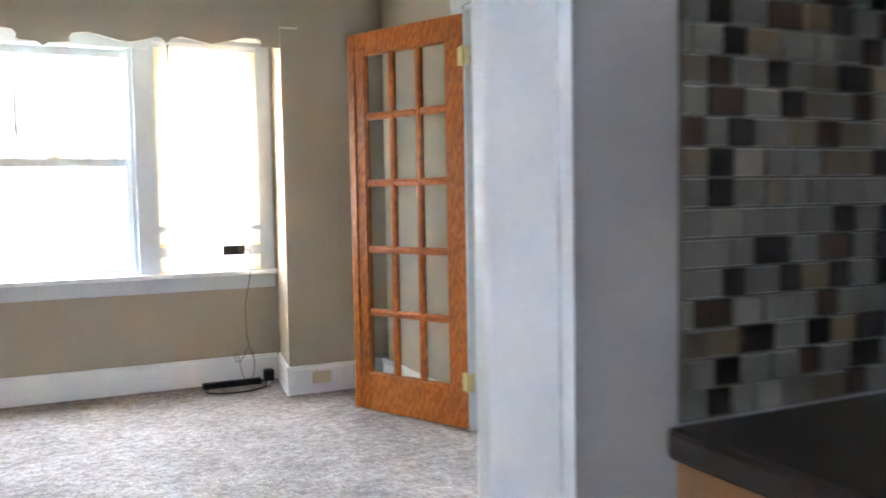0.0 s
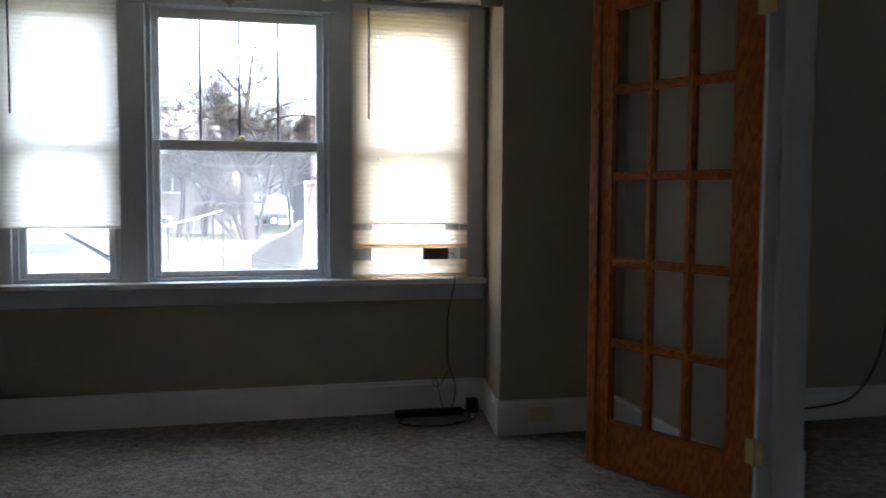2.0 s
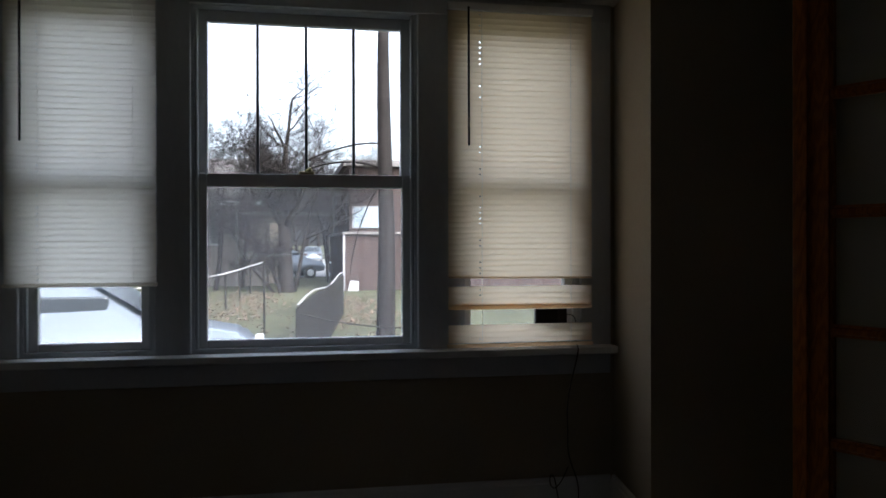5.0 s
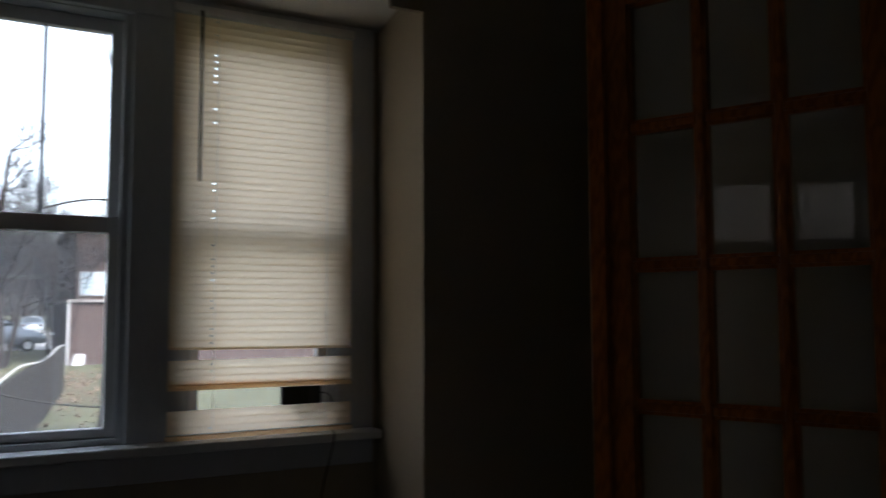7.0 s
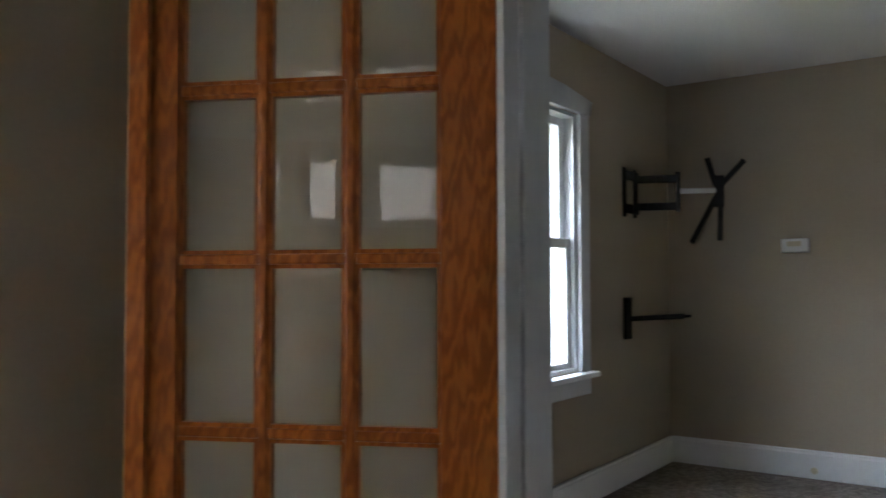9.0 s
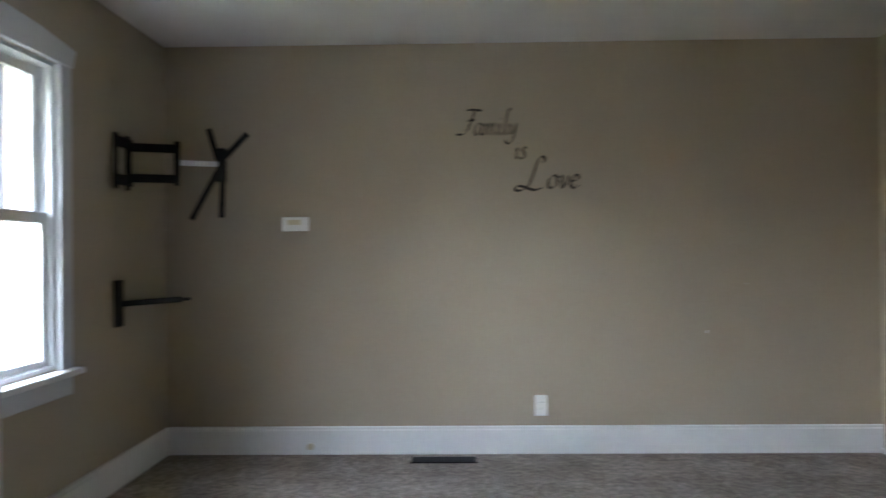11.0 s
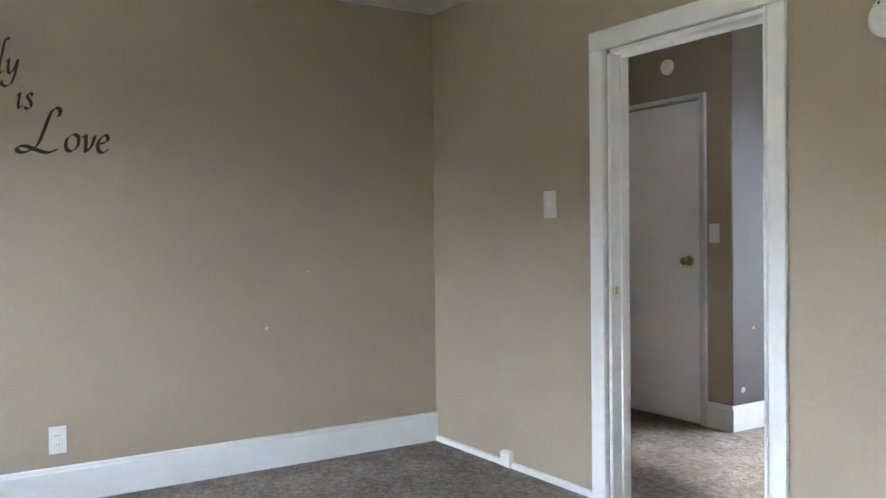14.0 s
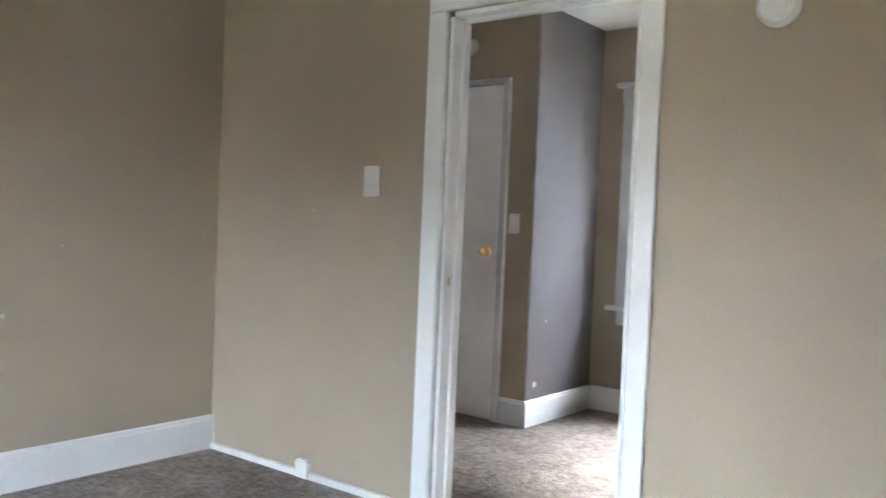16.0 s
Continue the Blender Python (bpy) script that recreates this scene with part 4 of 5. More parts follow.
scuff((3.149, -6.62, 0.24), (-1, 0, 0), 0.022, 5)
m = bmesh.new()
cyl(m, (XE - 0.022, -1.50, 0.05), (XE - 0.03, -1.50, 0.05), 0.02, n=16)
tagged(part("door_bumper", m, IVORY), "small round bumper on the white baseboard", "bumper")

sp = thing("small_speaker", (1.885, YE - 0.03, 0.705), "small rounded black speaker standing on the window sill", "speaker")
m = bmesh.new()
box(m, 1.813, 1.96, YE - 0.062, YE + 0.012, 0.72, 0.878, r=0.026)
part("body", m, RUBBER, sp, smooth=True)
m = bmesh.new()
cyl(m, (1.887, YE - 0.0625, 0.80), (1.887, YE - 0.067, 0.80), 0.052, 0.048, n=28)
part("grille", m, BLACK, sp)
m = bmesh.new()
box(m, 1.845, 1.93, YE - 0.06, YE + 0.01, 0.7055, 0.722, r=0.004)
part("foot", m, RUBBER, sp)
tube("cord", [(1.815, YE - 0.045, 0.735), (1.755, YE - 0.06, 0.745), (1.675, YE - 0.075, 0.735), (1.59, YE - 0.082, 0.705), (1.545, YE - 0.04, 0.66), (1.51, YE - 0.02, 0.55), (1.505, YE - 0.02, 0.45), (1.465, YE - 0.025, 0.31), (1.385, YE - 0.03, 0.17), (1.275, YE - 0.04, 0.095), (1.155, YE - 0.04, 0.075), (0.80, YE - 0.04, 0.06), (0.5, YE - 0.04, 0.04)], 0.0055, RUBBER, sp, "thick black cord drooping to the carpet")
loop = thing("sill_cable", (1.785, YE - 0.08, 0.0), "thin brown cord hanging from the sill with a knotted loop", "cable")
tube("cord", [(1.825, YE - 0.05, 0.71), (1.79, YE - 0.074, 0.708), (1.785, YE - 0.078, 0.66), (1.78, YE - 0.035, 0.50), (1.775, YE - 0.03, 0.30), (1.77, YE - 0.035, 0.16), (1.755, YE - 0.04, 0.03)], 0.003, RUBBER, loop)
for k in (-1, 1):
    tube("cord", [(1.77, YE - 0.04, 0.24), (1.77 + k * 0.022, YE - 0.045, 0.17), (1.77 + k * 0.028, YE - 0.045, 0.11), (1.77 + k * 0.008, YE - 0.045, 0.085)], 0.003, RUBBER, loop)
mat_ = thing("power_strip", (1.805, YE - 0.16, 0.0), "black power strip lying on the carpet by the wall", "power strip")
bx("body", (1.675, 1.985, -0.03, 0.03, 0.002, 0.042), RUBBER, mat_, r=0.008, M=Matrix.Translation((1.815, YE - 0.15, 0)) @ Matrix.Rotation(radians(-14), 4, "Z") @ Matrix.Translation((-1.83, 0, 0)))
tube("cord", [(1.655, YE - 0.10, 0.02), (1.615, YE - 0.08, 0.012), (1.675, YE - 0.05, 0.01), (1.755, YE - 0.05, 0.012)], 0.004, RUBBER, mat_)
bx("plug", (2.01, 2.04, YE - 0.075, YE - 0.035, 0.03, 0.10), RUBBER, mat_, r=0.006)
wall_plate("wall_outlet", (2.155, YE - 0.021, 0.07), (-1, 0, 0), (0, -1, 0), 0.115, 0.07, "white outlet plate set into the baseboard", "outlet", "plain")
rod = thing("curtain_bracket", (1.60, YE - 0.03, 2.13), "small black iron curtain bracket on the window head", "bracket")
bx("plate", (1.605, 1.625, YE - 0.034, YE - 0.0285, 2.10, 2.15), BLACK, rod, r=0.002)
for dx, dz in ((0.0, 0.0), (0.03, 0.03), (0.035, -0.005), (-0.01, 0.04)):
    m = bmesh.new()
    cyl(m, (1.615 + dx, YE - 0.034, 2.115 + dz), (1.615 + dx, YE - 0.046, 2.115 + dz), 0.009, 0.007, n=12)
    part("knob", m, BLACK, rod)

# ---- hall doorway and hall ----
# Brighter WHITE used here in place of CASING to make up for weak light.
trim = thing("trim_doorway", (2.188, YS, 0), "white painted casing and jamb of the hall doorway", "door frame", kind="structure")
for a, b in ((2.595, 2.69), (1.698, 1.781)):
    bx("casing", (a, b, YS + 0.001, YS + 0.022, 0.0, 2.02), WHITE, trim, r=0.005)
    e = a if a > 2 else b - 0.014
    bx("casing_bead", (e, e + 0.014, YS + 0.0225, YS + 0.03, 0.0, 2.015), WHITE, trim, r=0.003)
bx("head_casing", (1.698, 2.69, YS + 0.001, YS + 0.023, 2.021, 2.108), WHITE, trim, r=0.005)
for a, b in ((2.578, 2.597), (1.779, 1.798)):
    bx("jamb", (a, b, -5.07, YS - 0.001, 0.0, 2.0), WHITE, trim, r=0.002)
for a, b in ((2.566, 2.578), (1.799, 1.81)):
    bx("stop", (a, b, -5.045, -5.012, 0.0, 1.99), WHITE, trim, r=0.002)
bx("head_jamb", (1.799, 2.577, -5.07, YS - 0.001, 2.0, 2.018), WHITE, trim)
bx("stop", (1.811, 2.565, -5.045, -5.012, 1.988, 1.999), WHITE, trim)
for a, b in ((2.595, 2.69), (1.698, 1.781)):
    bx("casing", (a, b, -5.082, -5.061, 0.0, 2.02), WHITE, trim, r=0.005)
bx("strike_plate", (2.575, 2.578, -4.993, -4.977, 0.935, 0.97), BRASS, trim, "small brass strike plate")

door = thing("door_hall", (3.69, -6.5, 0), "narrow flush white painted door, closed, with brass knob", "door", kind="structure")
bx("leaf", (3.377, 4.0, -6.518, -6.49, 0.012, 2.03), WHITE, door, r=0.003)
bx("casing", (3.33, 3.374, -6.519, -6.488, 0.0, 2.05), CASING, door, r=0.004)
bx("head_casing", (3.33, 4.03, -6.519, -6.486, 2.051, 2.075), CASING, door, r=0.003)
m = bmesh.new()
cyl(m, (3.443, -6.49, 1.03), (3.443, -6.484, 1.03), 0.032, n=24)
cyl(m, (3.443, -6.484, 1.03), (3.443, -6.455, 1.03), 0.011, n=16)
bmesh.ops.create_uvsphere(m, u_segments=20, v_segments=12, radius=0.028, matrix=Matrix.Translation((3.443, -6.435, 1.03)) @ Matrix.Diagonal((1, 0.8, 1, 1)))
part("knob", m, POLBRASS, door, "shiny polished brass knob", True)
for z in (0.3, 1.7):
    bx("hinge", (3.985, 4.0, -6.492, -6.482, z - 0.045, z + 0.045), WHITE, door, "painted-over hinge")
m = bmesh.new()
for r0, r1, d0, d1 in ((0.05, 0.05, 0.0005, 0.015), (0.05, 0.04, 0.015, 0.028), (0.018, 0.016, 0.028, 0.033)):
    cyl(m, (3.639, -6.52 + d0, 2.285), (3.639, -6.52 + d1, 2.285), r0, r1, n=32)
tagged(part("fire_alarm", m, PLASTIC), "round white alarm above the narrow hall door", "alarm")
ch = thing("door_chime", (4.02, -6.1, 2.0), "small white plastic chime box high on the wall", "chime")
bx("case", (4.004, 4.029, -6.18, -6.08, 1.97, 2.05), PLASTIC, ch, r=0.004)

# ---- outdoors ----
GRASS = mat("winter_lawn", (0.075, 0.076, 0.045), rough=0.95, vary=0.55, scale=0.5, fine=14, bump=0.8, dist=0.03, spec=0.1)
LEAFY = mat("leaf_litter", (0.13, 0.095, 0.07), rough=0.95, vary=0.5, scale=3, fine=25, bump=0.9, dist=0.03, spec=0.1)
BARK = mat("grey_bark", (0.019, 0.016, 0.015), rough=0.95, vary=0.35, scale=6, fine=40, bump=0.8, dist=0.02, spec=0.1, grain=(1, 1, 0.25))
BRICK = mat("brown_brick", (0.042, 0.030, 0.027), spec=0.08, rough=0.9, vary=0.3, scale=2, fine=20, bump=0.5, dist=0.01)
GREYSIDE = mat("grey_siding", (0.24, 0.24, 0.245), spec=0.08, rough=0.8, vary=0.15, scale=1, fine=15, bump=0.2)
# Lighter copy of the tan siding: the lit side's tone is put into the colour.
SIDING_LIT = mat("tan_siding_lit_side", (0.15, 0.13, 0.105), spec=0.08, rough=0.8, vary=0.15, scale=1, fine=15, bump=0.2)
SIDING = mat("tan_siding", (0.10, 0.09, 0.082), spec=0.08, rough=0.8, vary=0.15, scale=1, fine=15, bump=0.2)
ROOF = mat("asphalt_shingles", (0.13, 0.12, 0.115), spec=0.08, rough=0.95, vary=0.3, scale=2, fine=20, bump=0.5)
DRIVE = mat("concrete_drive", (0.33, 0.32, 0.31), spec=0.08, rough=0.9, vary=0.15, scale=1, fine=20, bump=0.3)
CARPAINT = mat("silver_car_paint", (0.24, 0.265, 0.30), rough=0.25, metal=0.5, vary=0.03, bump=0.0)
CARGLASS = mat("car_glass", (0.03, 0.035, 0.04), rough=0.05, vary=0.0, bump=0.0, spec=0.6)
WOODFENCE = mat("weathered_fence", (0.018, 0.0165, 0.015), spec=0.08, rough=0.9, vary=0.3, scale=4, fine=40, bump=0.5, grain=(1, 1, 0.3))


def land(x, y):
    if y > 0:
        rise = 0.0043 * min(y, 90) + 0.002 * max(0, y - 90)
        return -0.80 + rise + 0.05 * noise.noise((x * 0.15, y * 0.15, 0))
    return -0.80 + 0.05 * noise.noise((x * 0.15, y * 0.15, 0))


m = bmesh.new()
n = 90
grid = []
for j in range(n + 1):
    v = (j / n * 2 - 1)
    row = []
    for i in range(n + 1):
        u = (i / n * 2 - 1)
        x = 900 * u * abs(u) ** 1.6
        y = 10 + 900 * v * abs(v) ** 1.6
        row.append(m.verts.new((x, y, land(x, y))))
    grid.append(row)
for j in range(n):
    for i in range(n):
        m.faces.new((grid[j][i], grid[j][i + 1], grid[j + 1][i + 1], grid[j + 1][i]))
bmesh.ops.recalc_face_normals(m, faces=m.faces)
tagged(part("ground", m, GRASS, smooth=True), "patchy green and brown winter lawn", "ground", kind="structure")


def strip_of(name, pts, w, material, label, category, up=0.03):
    m = bmesh.new()
    prev = None
    for k, (x, y) in enumerate(pts):
        q = pts[min(k + 1, len(pts) - 1)]
        p = pts[max(k - 1, 0)]
        d = Vector((q[0] - p[0], q[1] - p[1], 0)).normalized()
        s = Vector((-d.y, d.x, 0)) * w / 2
        a = m.verts.new((x + s.x, y + s.y, land(x, y) + up + 0.05))
        b = m.verts.new((x - s.x, y - s.y, land(x, y) + up + 0.05))
        if prev:
            m.faces.new((prev[0], prev[1], b, a))
        prev = (a, b)
    bmesh.ops.recalc_face_normals(m, faces=m.faces)
    return tagged(part(name, m, material), label, category, kind="structure")


strip_of("driveway", [(-9, 44.5), (-2.5, 44), (2.0, 45), (14, 47)], 4.0, DRIVE, "pale concrete driveway crossing behind the gardens", "driveway")
strip_of("road", [(-0.1, 45), (0.4, 58), (0.8, 73), (1.3, 86)], 2.9, DRIVE, "pale concrete lane leading away", "road", 0.05)
r = random.Random(8)
m = bmesh.new()
for k in range(2600):
    cx, cy = r.choice(((-3.3, 19, 3.5), (-0.2, 17, 3.0), (-2.9, 25, 4), (0.3, 22, 2.5)))[:2], None
    x = cx[0] + r.gauss(0, 0.75)
    y = cx[1] + r.gauss(0, 2.8)
    z = land(x, y) + r.uniform(0.03, 0.09)
    a = r.uniform(0, math.tau)
    s = r.uniform(0.02, 0.055)
    t = r.uniform(-0.03, 0.03)
    vs = [m.verts.new((x + s * math.cos(a + q), y + s * math.sin(a + q), z + (t if i % 2 else -t))) for i, q in enumerate((0, 1.2, math.pi, 4.3))]
    m.faces.new(vs)
tagged(part("fallen_leaves", m, LEAFY), "brown fallen leaves scattered over the lawn", "leaves", kind="stuff")


def tree(at, height, spread, seed, label, depth=5, lean=0.0, r0=None):
    """A bare winter tree: a tapered trunk and limbs, and a crown of fine twigs."""
    r = random.Random(seed)
    t = thing("bare_tree", (at[0], at[1], land(*at)), label, "tree", "bare winter trees")
    limbs, twigs = bmesh.new(), bmesh.new()

    def seg(b, p, q, ra, rb, n):
        d = (q - p)
        if d.length < 1e-4:
            return
        x = d.orthogonal().normalized()
        y = d.cross(x).normalized()
        lo = [b.verts.new(p + (x * math.cos(a) + y * math.sin(a)) * ra) for a in [i * math.tau / n for i in range(n)]]
        hi = [b.verts.new(q + (x * math.cos(a) + y * math.sin(a)) * rb) for a in [i * math.tau / n for i in range(n)]]
        for i in range(n):
            b.faces.new((lo[i], lo[(i + 1) % n], hi[(i + 1) % n], hi[i]))

    def grow(p, d, length, rad, level):
        pieces = 4 if level < 3 else 3
        ra = rad
        for k in range(pieces):
            d = (d + Vector((r.gauss(0, 0.12), r.gauss(0, 0.12), r.gauss(0.03, 0.08)))).normalized()
            q = p + d * length / pieces
            rb = ra * (0.88 if level == 0 else 0.8)
            seg(limbs if level < 3 else twigs, p, q, ra, rb, 9 if level == 0 else (6 if level < 3 else 3))
            p, ra = q, rb
            if level < depth and (level > 0 or k >= 1):
                for _ in range(r.choice((1, 2)) if level < depth - 1 else 2):
                    side = Vector((r.gauss(0, 1), r.gauss(0, 1), r.gauss(0.25, 0.5))).normalized()
                    nd = (d * 0.55 + side * spread).normalized()
                    grow(p, nd, length * r.uniform(0.45, 0.7), max(ra * 0.6, 0.006), level + 1)
    z = land(*at) - 0.1
    grow(Vector((at[0], at[1], z)), Vector((lean, 0.02, 1)).normalized(), height * 0.5, r0 or height * 0.028, 0)
    part("trunk", limbs, BARK, t, smooth=True)
    part("crown", twigs, BARK, t, "fine bare twigs")
    return t


tree((-1.75, 29.6), 10.5, 0.85, 4, "large bare many-branched tree on the lawn", 5, -0.05, 0.33)
tree((-1.45, 30.2), 9.0, 0.85, 6, "bare many-stemmed tree thick with fine twigs", 5, 0.12, 0.09)
tree((-1.95, 29.4), 7.5, 0.85, 14, "thin bare stem leaning away from a large tree", 5, -0.45, 0.085)
tree((-2.15, 29.5), 6.5, 0.85, 15, "thin bare stem leaning away from a large tree", 5, -0.85, 0.07)
tree((0.25, 37.0), 8.0, 0.75, 11, "bare leafless tree beside the brick building", 5, 0.08, 0.075)
tree((-4.6, 31.5), 9.5, 0.8, 21, "bare leafless tree before the neighbouring house", 5, 0.05, 0.11)
tree((-9.5, 26.0), 9.0, 0.8, 31, "bare leafless tree before the neighbouring house", 4, 0.0)
near = thing("bare_tree", (-0.13, 11.1, land(-0.13, 11.1)), "straight grey tree trunk close to the house", "tree", "bare winter trees")
m = bmesh.new()
rings = []
for i in range(23):
    h = i * 0.45
    rr = 0.168 - 0.0055 * i + (0.06 if i == 0 else 0.0)
    cx, cy = -0.13 + 0.02 * math.sin(h * 0.9), 11.1 + 0.02 * math.cos(h * 1.3)
    rings.append([m.verts.new((cx + rr * (1 + 0.06 * math.sin(5 * a + h)) * math.cos(a), cy + rr * (1 + 0.06 * math.sin(5 * a + h)) * math.sin(a), land(-0.13, 11.1) - 0.1 + h)) for a in [j * math.tau / 14 for j in range(14)]])
for ra, rb in zip(rings, rings[1:]):
    for j in range(14):
        m.faces.new((ra[j], ra[(j + 1) % 14], rb[(j + 1) % 14], rb[j]))
part("trunk", m, BARK, near, smooth=True)
for k, pts in enumerate(([(-0.13, 11.1, 2.9), (-0.5, 11.3, 3.0), (-1.0, 11.6, 2.88), (-1.6, 11.9, 2.62)], [(-0.13, 11.1, 2.45), (-0.45, 11.4, 2.66), (-0.9, 11.9, 2.72), (-1.4, 12.4, 2.58)],
                        [(-0.13, 11.1, 4.4), (-0.3, 11.0, 5.2), (-0.5, 11.0, 6.2)], [(-0.13, 11.1, 2.3), (-0.45, 11.5, 1.9), (-0.62, 11.9, 1.2), (-0.66, 12.1, 0.6)])):
    tube("limb", pts, 0.016 if k < 3 else 0.011, BARK, near)
for k, (x, y) in enumerate(((-2.5, 32.5), (-3.2, 31.0), (-2.0, 28.6), (-6.2, 33.0))):
    tree((x, y), 2.8, 1.0, 90 + k, "low bare shrub with many thin stems", 4, 0.0, 0.04)
for k, (x, y, h) in enumerate(((-3.6, 33.0, 8.5), (-6.6, 32.0, 8.0), (1.0, 47.5, 8.0), (-0.9, 52.0, 8.5), (2.2, 50.0, 8.0))):
    tree((x, y), h, 0.95, 140 + k, "bare many-stemmed tree thick with fine twigs", 5, 0.03 * (-1) ** k, 0.10)
for k, (x, y, h) in enumerate(((-3, 62, 11), (7, 66, 12), (0.5, 88, 13), (9, 92, 14), (-10, 70, 12), (15, 80, 13), (22, 60, 12), (-20, 62, 12), (30, 75, 13), (4, 110, 14), (-6, 105, 14), (12, 55, 11), (-2, 96, 10), (2.5, 100, 11), (5.5, 84, 9), (-0.5, 76, 8), (6.5, 100, 12), (-5, 84, 10))):
    tree((x, y), h, 0.8, 60 + k, "distant bare winter tree", 4)


def house(name, x0, x1, y0, y1, eave, ridge, material, label, wins, along="x"):
    z = min(land(x0, y0), land(x1, y0)) - 0.3
    h = thing(name, ((x0 + x1) / 2, (y0 + y1) / 2, z), label, "house")
    bx("wall", (x0, x1, y0, y1, z, eave), material, h)
    m = bmesh.new()
    o = 0.5
    ym = (y0 + y1) / 2
    prof = [(y0 - o, eave - 0.05), (ym, ridge), (y1 + o, eave - 0.05), (y1 + o, eave + 0.12), (ym, ridge + 0.2), (y0 - o, eave + 0.12)]
    a = [m.verts.new((x0 - o, p, q)) for p, q in prof]
    b = [m.verts.new((x1 + o, p, q)) for p, q in prof]
    k = len(prof)
    for i in range(k):
        m.faces.new((a[i], a[(i + 1) % k], b[(i + 1) % k], b[i]))
    m.faces.new(a)
    m.faces.new(b[::-1])
    bmesh.ops.recalc_face_normals(m, faces=m.faces)
    part("roof", m, ROOF, h)
    m = bmesh.new()
    for x in (x0, x1):
        p = [m.verts.new((x, y0, eave)), m.verts.new((x, y1, eave)), m.verts.new((x, ym, ridge))]
        m.faces.new(p)
    part("gable", m, material, h)
    bx("fascia", (x0 - 0.5, x1 + 0.5, y0 - 0.56, y0 - 0.5, eave - 0.08, eave + 0.14), WHITE, h)
    for c, zc, w, hh in wins:
        f = thing_window(h, c, y0, zc, w, hh)
    return h


def thing_window(h, c, y, z, w, hh):
    m = bmesh.new()
    box(m, c - w / 2 - 0.08, c + w / 2 + 0.08, y - 0.06, y - 0.002, z - hh / 2 - 0.08, z + hh / 2 + 0.08)
    fr = part("window", m, GREYSIDE, h)
    nb = 3 if w > 1.0 else 2
    for i in range(nb):
        a = c - w / 2 + w * i / nb
        bx("pane", (a + 0.03, a + w / nb - 0.03, y - 0.075, y - 0.061, z - hh / 2, z + hh / 2), CARGLASS, fr)
    return fr


neigh = house("neighbour_house", -20, -2.52, 34.8, 46, 2.97, 5.4, SIDING, "tan one-storey house with a shallow shingled roof",
      [(-5.07, 1.58, 0.96, 0.69), (-8.5, 1.58, 0.96, 0.69), (-13, 1.58, 0.96, 0.69), (-5.6, -0.1, 0.8, 0.3)])
# Added box for the turned side wall, coloured as its lit side.
bx("side_wall", (-2.519, -2.06, 37.0, 45.5, -0.9, 2.80), SIDING_LIT, neigh, "tan side wall with its lit tone in the colour")
# Unseen block added south of the windows; holds back sky light from hall and kitchen.
house("south_sky_blocker", -8, 8, -21, -11.6, 5.3, 7.2, GREYSIDE, "unseen grey house added to the south to cut sky light", [])
# Added west block with no known counterpart; dims the west windows and their reflection.
house("west_sky_blocker", -17, -10.2, -16, 12, 5.2, 7.0, SIDING, "tan house added to the west to cut sky light", [])
bld = thing("brick_building", (6, 35, -0.7), "brown brick building with pale glass-block windows upstairs", "building")
bx("wall", (0.57, 12, 30.2, 41, -0.9, 1.60), BRICK, bld)
bx("ledge", (0.45, 12.1, 30.0, 41, 1.601, 1.70), ROOF, bld)
bx("upper_wall", (0.80, 12, 31.0, 41, 1.701, 4.4), BRICK, bld)
bx("roof", (0.55, 12.3, 30.6, 41.3, 4.401, 4.65), ROOF, bld)
bx("downpipe", (0.48, 0.56, 30.08, 30.17, -0.7, 1.60), GREYSIDE, bld)
GBLOCK = mat("glass_block", (0.24, 0.29, 0.33), rough=0.15, vary=0.2, scale=4, bump=0.2)
for c in (1.52, 3.6, 5.8):
    f = bx("window", (c - 0.60, c + 0.60, 30.92, 30.998, 1.86, 2.76), GREYSIDE, bld)
    for i in range(5):
        for j in range(4):
            bx("pane", (c - 0.56 + i * 0.224 + 0.012, c - 0.56 + i * 0.224 + 0.212, 30.89, 30.919, 1.89 + j * 0.21 + 0.012, 1.89 + j * 0.21 + 0.198), GBLOCK, f)
ladder = thing("leaning_board", (0.9, 29.9, -0.7), "grey boards leaning on the brick wall", "boards")
for x, lean in ((0.78, 0.25), (0.95, 0.12)):
    m = bmesh.new()
    box(m, -0.12, 0.12, -0.015, 0.015, 0, 0.48, r=0.005)
    m.transform(Matrix.Translation((x, 29.9, land(x, 29.9) - 0.01)) @ Matrix.Rotation(lean, 4, "Y") @ Matrix.Rotation(-0.5, 4, "X"))
    part("board", m, GREYSIDE, ladder)

# low slatted fence running back between the gardens, with a pale rope along its top
fence = thing("wooden_fence", (-1.0, 13.5, -0.75), "low dark weathered fence running back between gardens", "fence")
for k in range(60):
    q = k / 59
    x, y = -1.69 + 1.38 * q, 7.9 + 11.2 * q
    m = bmesh.new()
    box(m, x - 0.03, x + 0.03, y - 0.085, y + 0.085, land(x, y) - 0.05, land(x, y) + 1.06 + 0.015 * math.sin(k * 2.1), r=0.006)
    part("board", m, WOODFENCE, fence)
tube("rope", [(-1.69 + 1.38 * q, 7.9 + 11.2 * q, land(-1.69 + 1.38 * q, 7.9 + 11.2 * q) + 1.10 + 0.05 * math.sin(q * 9)) for q in [i / 12 for i in range(13)]], 0.016, DRIVE, fence, "pale rope along the top")
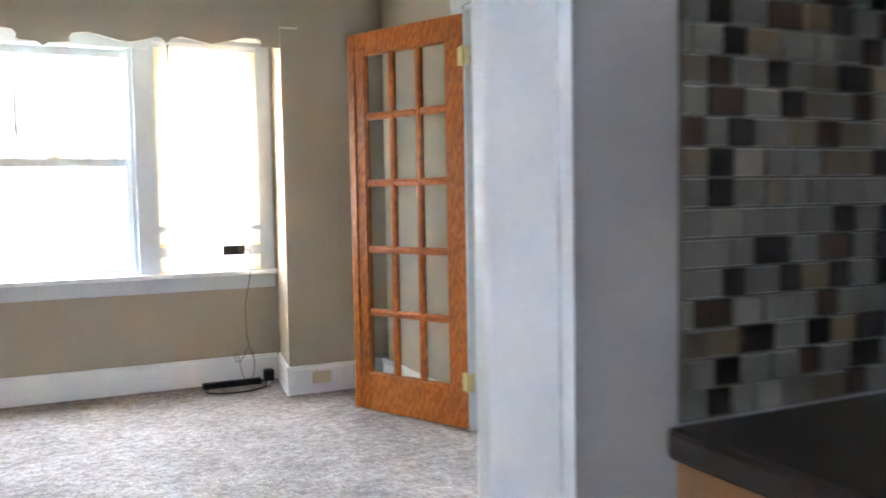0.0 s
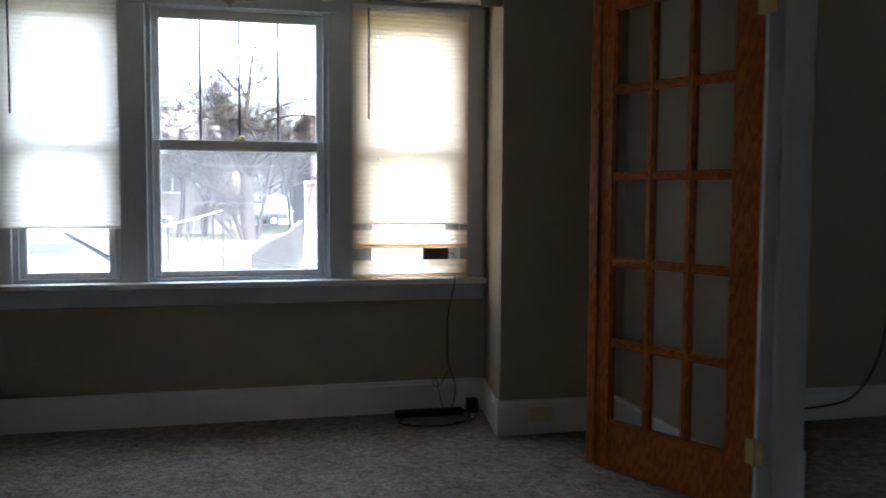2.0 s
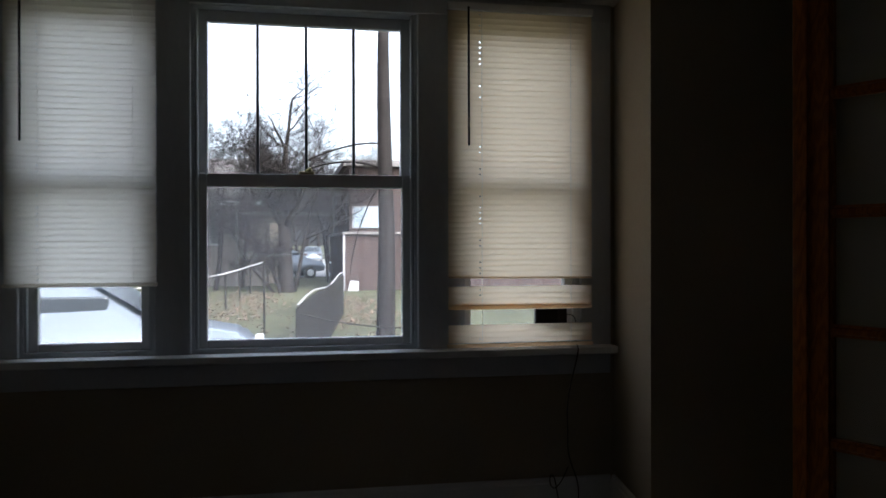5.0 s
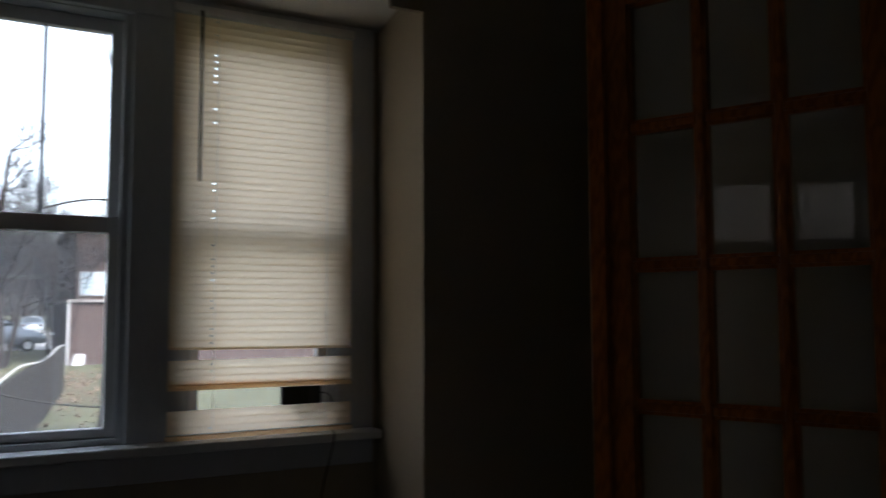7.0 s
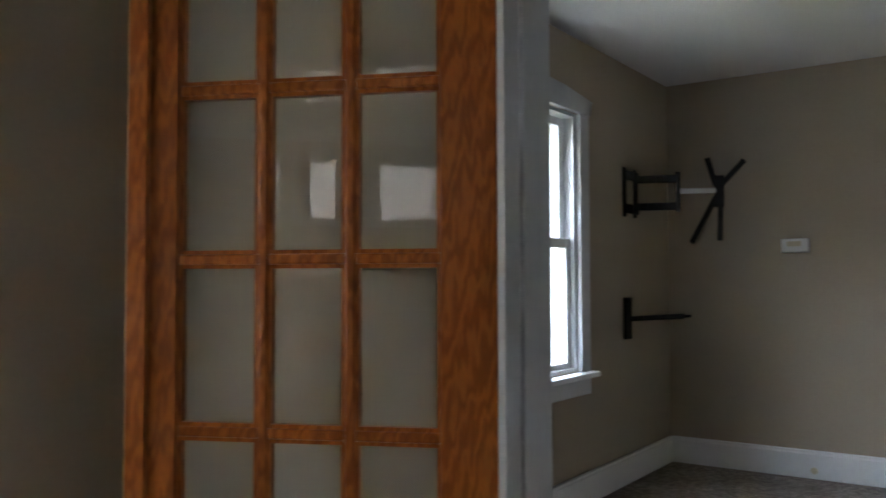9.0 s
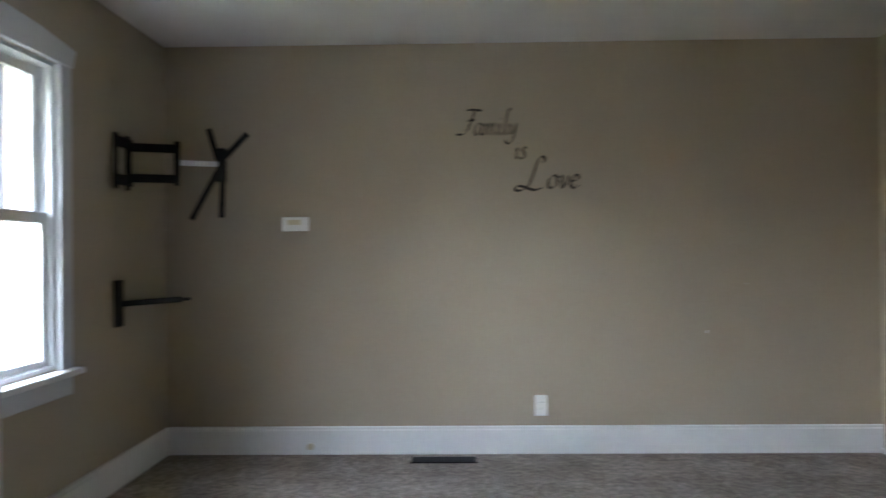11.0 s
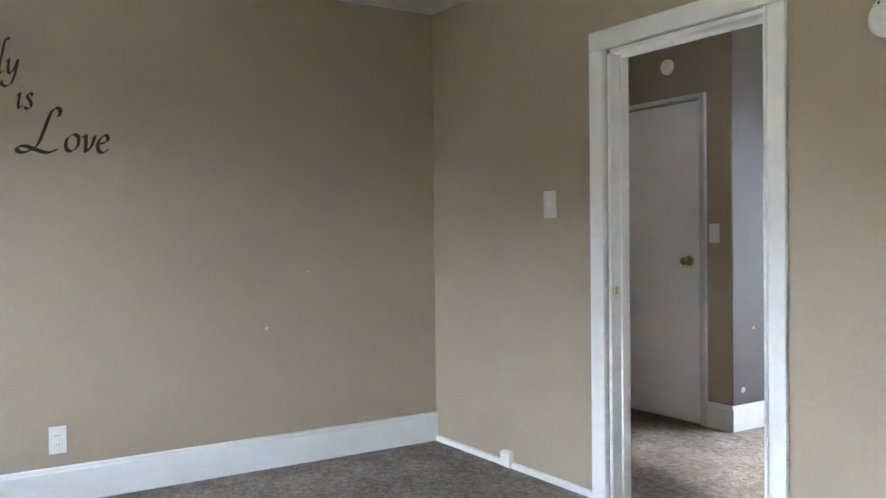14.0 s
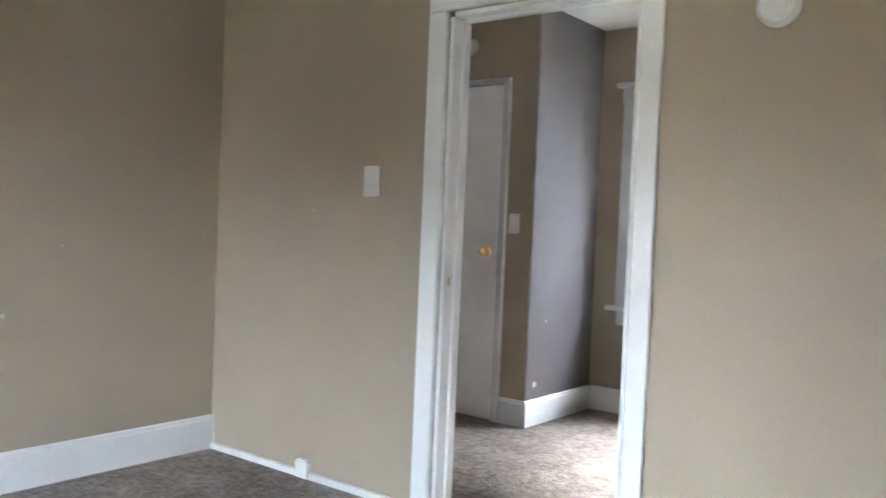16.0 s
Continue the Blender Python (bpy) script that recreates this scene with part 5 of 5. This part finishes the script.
tube("wire", [(-1.69, 7.9, land(-1.69, 7.9) + 1.0), (-1.1, 8.0, land(-1.1, 8.0) + 0.80), (-0.5, 8.2, land(-0.5, 8.2) + 0.72), (0.6, 8.5, land(0.6, 8.5) + 0.66)], 0.010, WOODFENCE, fence, "dark sagging wire")
chain = thing("garden_fence", (-3.6, 19, -0.7), "thin dark metal garden fence with round posts", "fence")
for x, y in ((-3.95, 14.0), (-3.72, 17.5), (-3.5, 21.2), (-3.3, 25.0), (-3.1, 29.0)):
    m = bmesh.new()
    cyl(m, (x, y, land(x, y) - 0.1), (x, y, land(x, y) + 1.05), 0.032, n=10)
    part("post", m, WOODFENCE, chain)
for h in (0.1, 0.38, 0.68, 1.0):
    tube("wire", [(-3.95, 14.0, land(-3.95, 14) + h), (-3.72, 17.5, land(-3.72, 17.5) + h), (-3.5, 21.2, land(-3.5, 21.2) + h), (-3.3, 25.0, land(-3.3, 25) + h), (-3.1, 29.0, land(-3.1, 29) + h)], 0.006, WOODFENCE, chain)
rope = thing("garden_line", (-2.7, 11.1, 0.6), "pale sagging line strung across the garden", "cable")
tube("line", [(-4.6, 11.0, 0.40), (-3.9, 11.05, 0.47), (-3.25, 11.1, 0.59), (-2.75, 11.1, 0.68), (-2.45, 11.1, 0.79), (-2.2, 11.1, 0.86)], 0.011, DRIVE, rope)
m = bmesh.new()
cyl(m, (-2.2, 11.1, land(-2.2, 11.1) - 0.1), (-2.2, 11.1, 0.88), 0.018, n=8)
part("stake", m, WOODFENCE, rope)
bin_ = thing("refuse_bin", (0.87, 40.4, -0.6), "dark wheeled refuse bin beside the lane", "bin")
bx("body", (0.56, 1.16, 40.1, 40.7, land(1, 40), land(1, 40) + 0.86), RUBBER, bin_, r=0.05)
bx("lid", (0.52, 1.20, 40.05, 40.75, land(1, 40) + 0.861, land(1, 40) + 0.93), PLASTIC, bin_, r=0.02)


def car(at, turn, label):
    z = land(*at) + 0.12
    M = Matrix.Translation((at[0], at[1], z)) @ Matrix.Rotation(radians(turn), 4, "Z")
    c = thing("parked_car", (at[0], at[1], z), label, "car")
    side = [(-2.2, 0.28), (-2.25, 0.62), (-2.1, 0.82), (-1.55, 0.92), (-1.0, 1.36), (0.45, 1.42), (1.15, 0.98), (2.0, 0.82), (2.22, 0.6), (2.2, 0.28)]

    def slab(prof, w0, w1):
        m = bmesh.new()
        a = [m.verts.new((x, -(w1 if zz > 1.0 else w0), zz)) for x, zz in prof]
        b = [m.verts.new((x, (w1 if zz > 1.0 else w0), zz)) for x, zz in prof]
        k = len(prof)
        for i in range(k):
            m.faces.new((a[i], a[(i + 1) % k], b[(i + 1) % k], b[i]))
        m.faces.new(a)
        m.faces.new(b[::-1])
        bmesh.ops.recalc_face_normals(m, faces=m.faces)
        bmesh.ops.bevel(m, geom=list(m.edges), offset=0.05, segments=2, affect="EDGES")
        m.transform(M)
        return m
    part("body", slab(side, 0.88, 0.66), CARPAINT, c, smooth=True)

    def b(name, dims, material, parent, r=0.02, lab=""):
        m = bmesh.new()
        box(m, *dims, r=r)
        m.transform(M)
        return part(name, m, material, parent, lab)
    b("side_window", (-0.95, 0.75, -0.80, -0.70, 0.96, 1.28), CARGLASS, c)
    b("side_window", (-0.95, 0.75, 0.70, 0.80, 0.96, 1.28), CARGLASS, c)
    for x0, x1, zt in ((-1.5, -1.05, 0), (0.5, 1.1, 0)):
        m = bmesh.new()
        p = [(-1.58, 0.96), (-1.06, 1.34)] if x0 < 0 else [(1.18, 1.0), (0.52, 1.40)]
        o = -0.03 if x0 < 0 else 0.03
        vs = [m.verts.new((p[0][0] + o, -0.68, p[0][1] + 0.03)), m.verts.new((p[0][0] + o, 0.68, p[0][1] + 0.03)), m.verts.new((p[1][0] + o, 0.56, p[1][1] + 0.02)), m.verts.new((p[1][0] + o, -0.56, p[1][1] + 0.02))]
        m.faces.new(vs)
        m.transform(M)
        part("windscreen", m, CARGLASS, c)
    for y in (-0.62, 0.62):
        b("tail_light", (-2.28, -2.2, y - 0.16, y + 0.16, 0.62, 0.78), BRICK, c, 0.02, "dull red tail light")
        b("headlight", (2.14, 2.24, y - 0.17, y + 0.17, 0.58, 0.72), PLASTIC, c)
    b("bumper", (-2.32, -2.2, -0.82, 0.82, 0.3, 0.52), CARPAINT, c)
    for x in (-1.35, 1.35):
        for y in (-0.82, 0.82):
            m = bmesh.new()
            cyl(m, (x, y - 0.1, 0.2), (x, y + 0.1, 0.2), 0.32, n=24)
            m.transform(M)
            wh = part("wheel", m, RUBBER, c)
            m = bmesh.new()
            s = 1 if y > 0 else -1
            cyl(m, (x, y + s * 0.09, 0.2), (x, y + s * 0.115, 0.2), 0.2, 0.17, n=16)
            m.transform(M)
            part("rim", m, CHROME, wh)
    return c


car((0.80, 75.0), 88, "silver saloon car parked on the far lane")
car((-2.0, 42.5), 20, "pale silver car parked behind a garden")
car((-4.35, 6.2), 0, "silver car parked close to the house")

# ---- tiles of the kitchen wall ----
m = bmesh.new()
box(m, -1.179, 0.018, -4.591, -4.5855, 0.881, 1.75)
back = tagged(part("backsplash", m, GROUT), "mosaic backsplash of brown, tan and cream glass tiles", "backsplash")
TILES = []
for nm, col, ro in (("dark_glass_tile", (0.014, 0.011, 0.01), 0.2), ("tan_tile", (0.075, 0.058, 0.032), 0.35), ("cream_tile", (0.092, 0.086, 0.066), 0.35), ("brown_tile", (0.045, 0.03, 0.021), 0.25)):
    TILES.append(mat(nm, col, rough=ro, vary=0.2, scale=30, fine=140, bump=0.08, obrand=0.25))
r = random.Random(12)
cache = {}
z = 0.884
row = 0
while z < 1.60:
    x = -1.176 - r.choice((0.0, 0.02, 0.045))
    last = -1
    while x < -0.40:
        dark = last in (1, 2) and r.random() < 0.62
        k = r.choice((0, 0, 3)) if dark else r.choice((1, 2, 2))
        w = r.choice((0.036, 0.040, 0.058)) if dark else r.choice((0.036, 0.048, 0.056))
        last = k
        a, b = max(x, -1.177), min(x + w, 0.012)
        if b - a > 0.012:
            key = (round(b - a, 3), k)
            if key not in cache:
                t = bmesh.new()
                box(t, 0, b - a - 0.003, -0.004, 0.0, 0, 0.0320)
                top = [v for v in t.verts if v.co.y < -0.002]
                for v in top:
                    v.co.x += 0.0015 if v.co.x < 0.005 else -0.0015
                    v.co.z += 0.0015 if v.co.z < 0.01 else -0.0015
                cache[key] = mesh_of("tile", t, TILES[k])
            o = new("tile", cache[key])
            o.parent = back
            o.matrix_basis = Matrix.Translation((a, -4.5912, z))
        x += w
    z += 0.0350
    row += 1
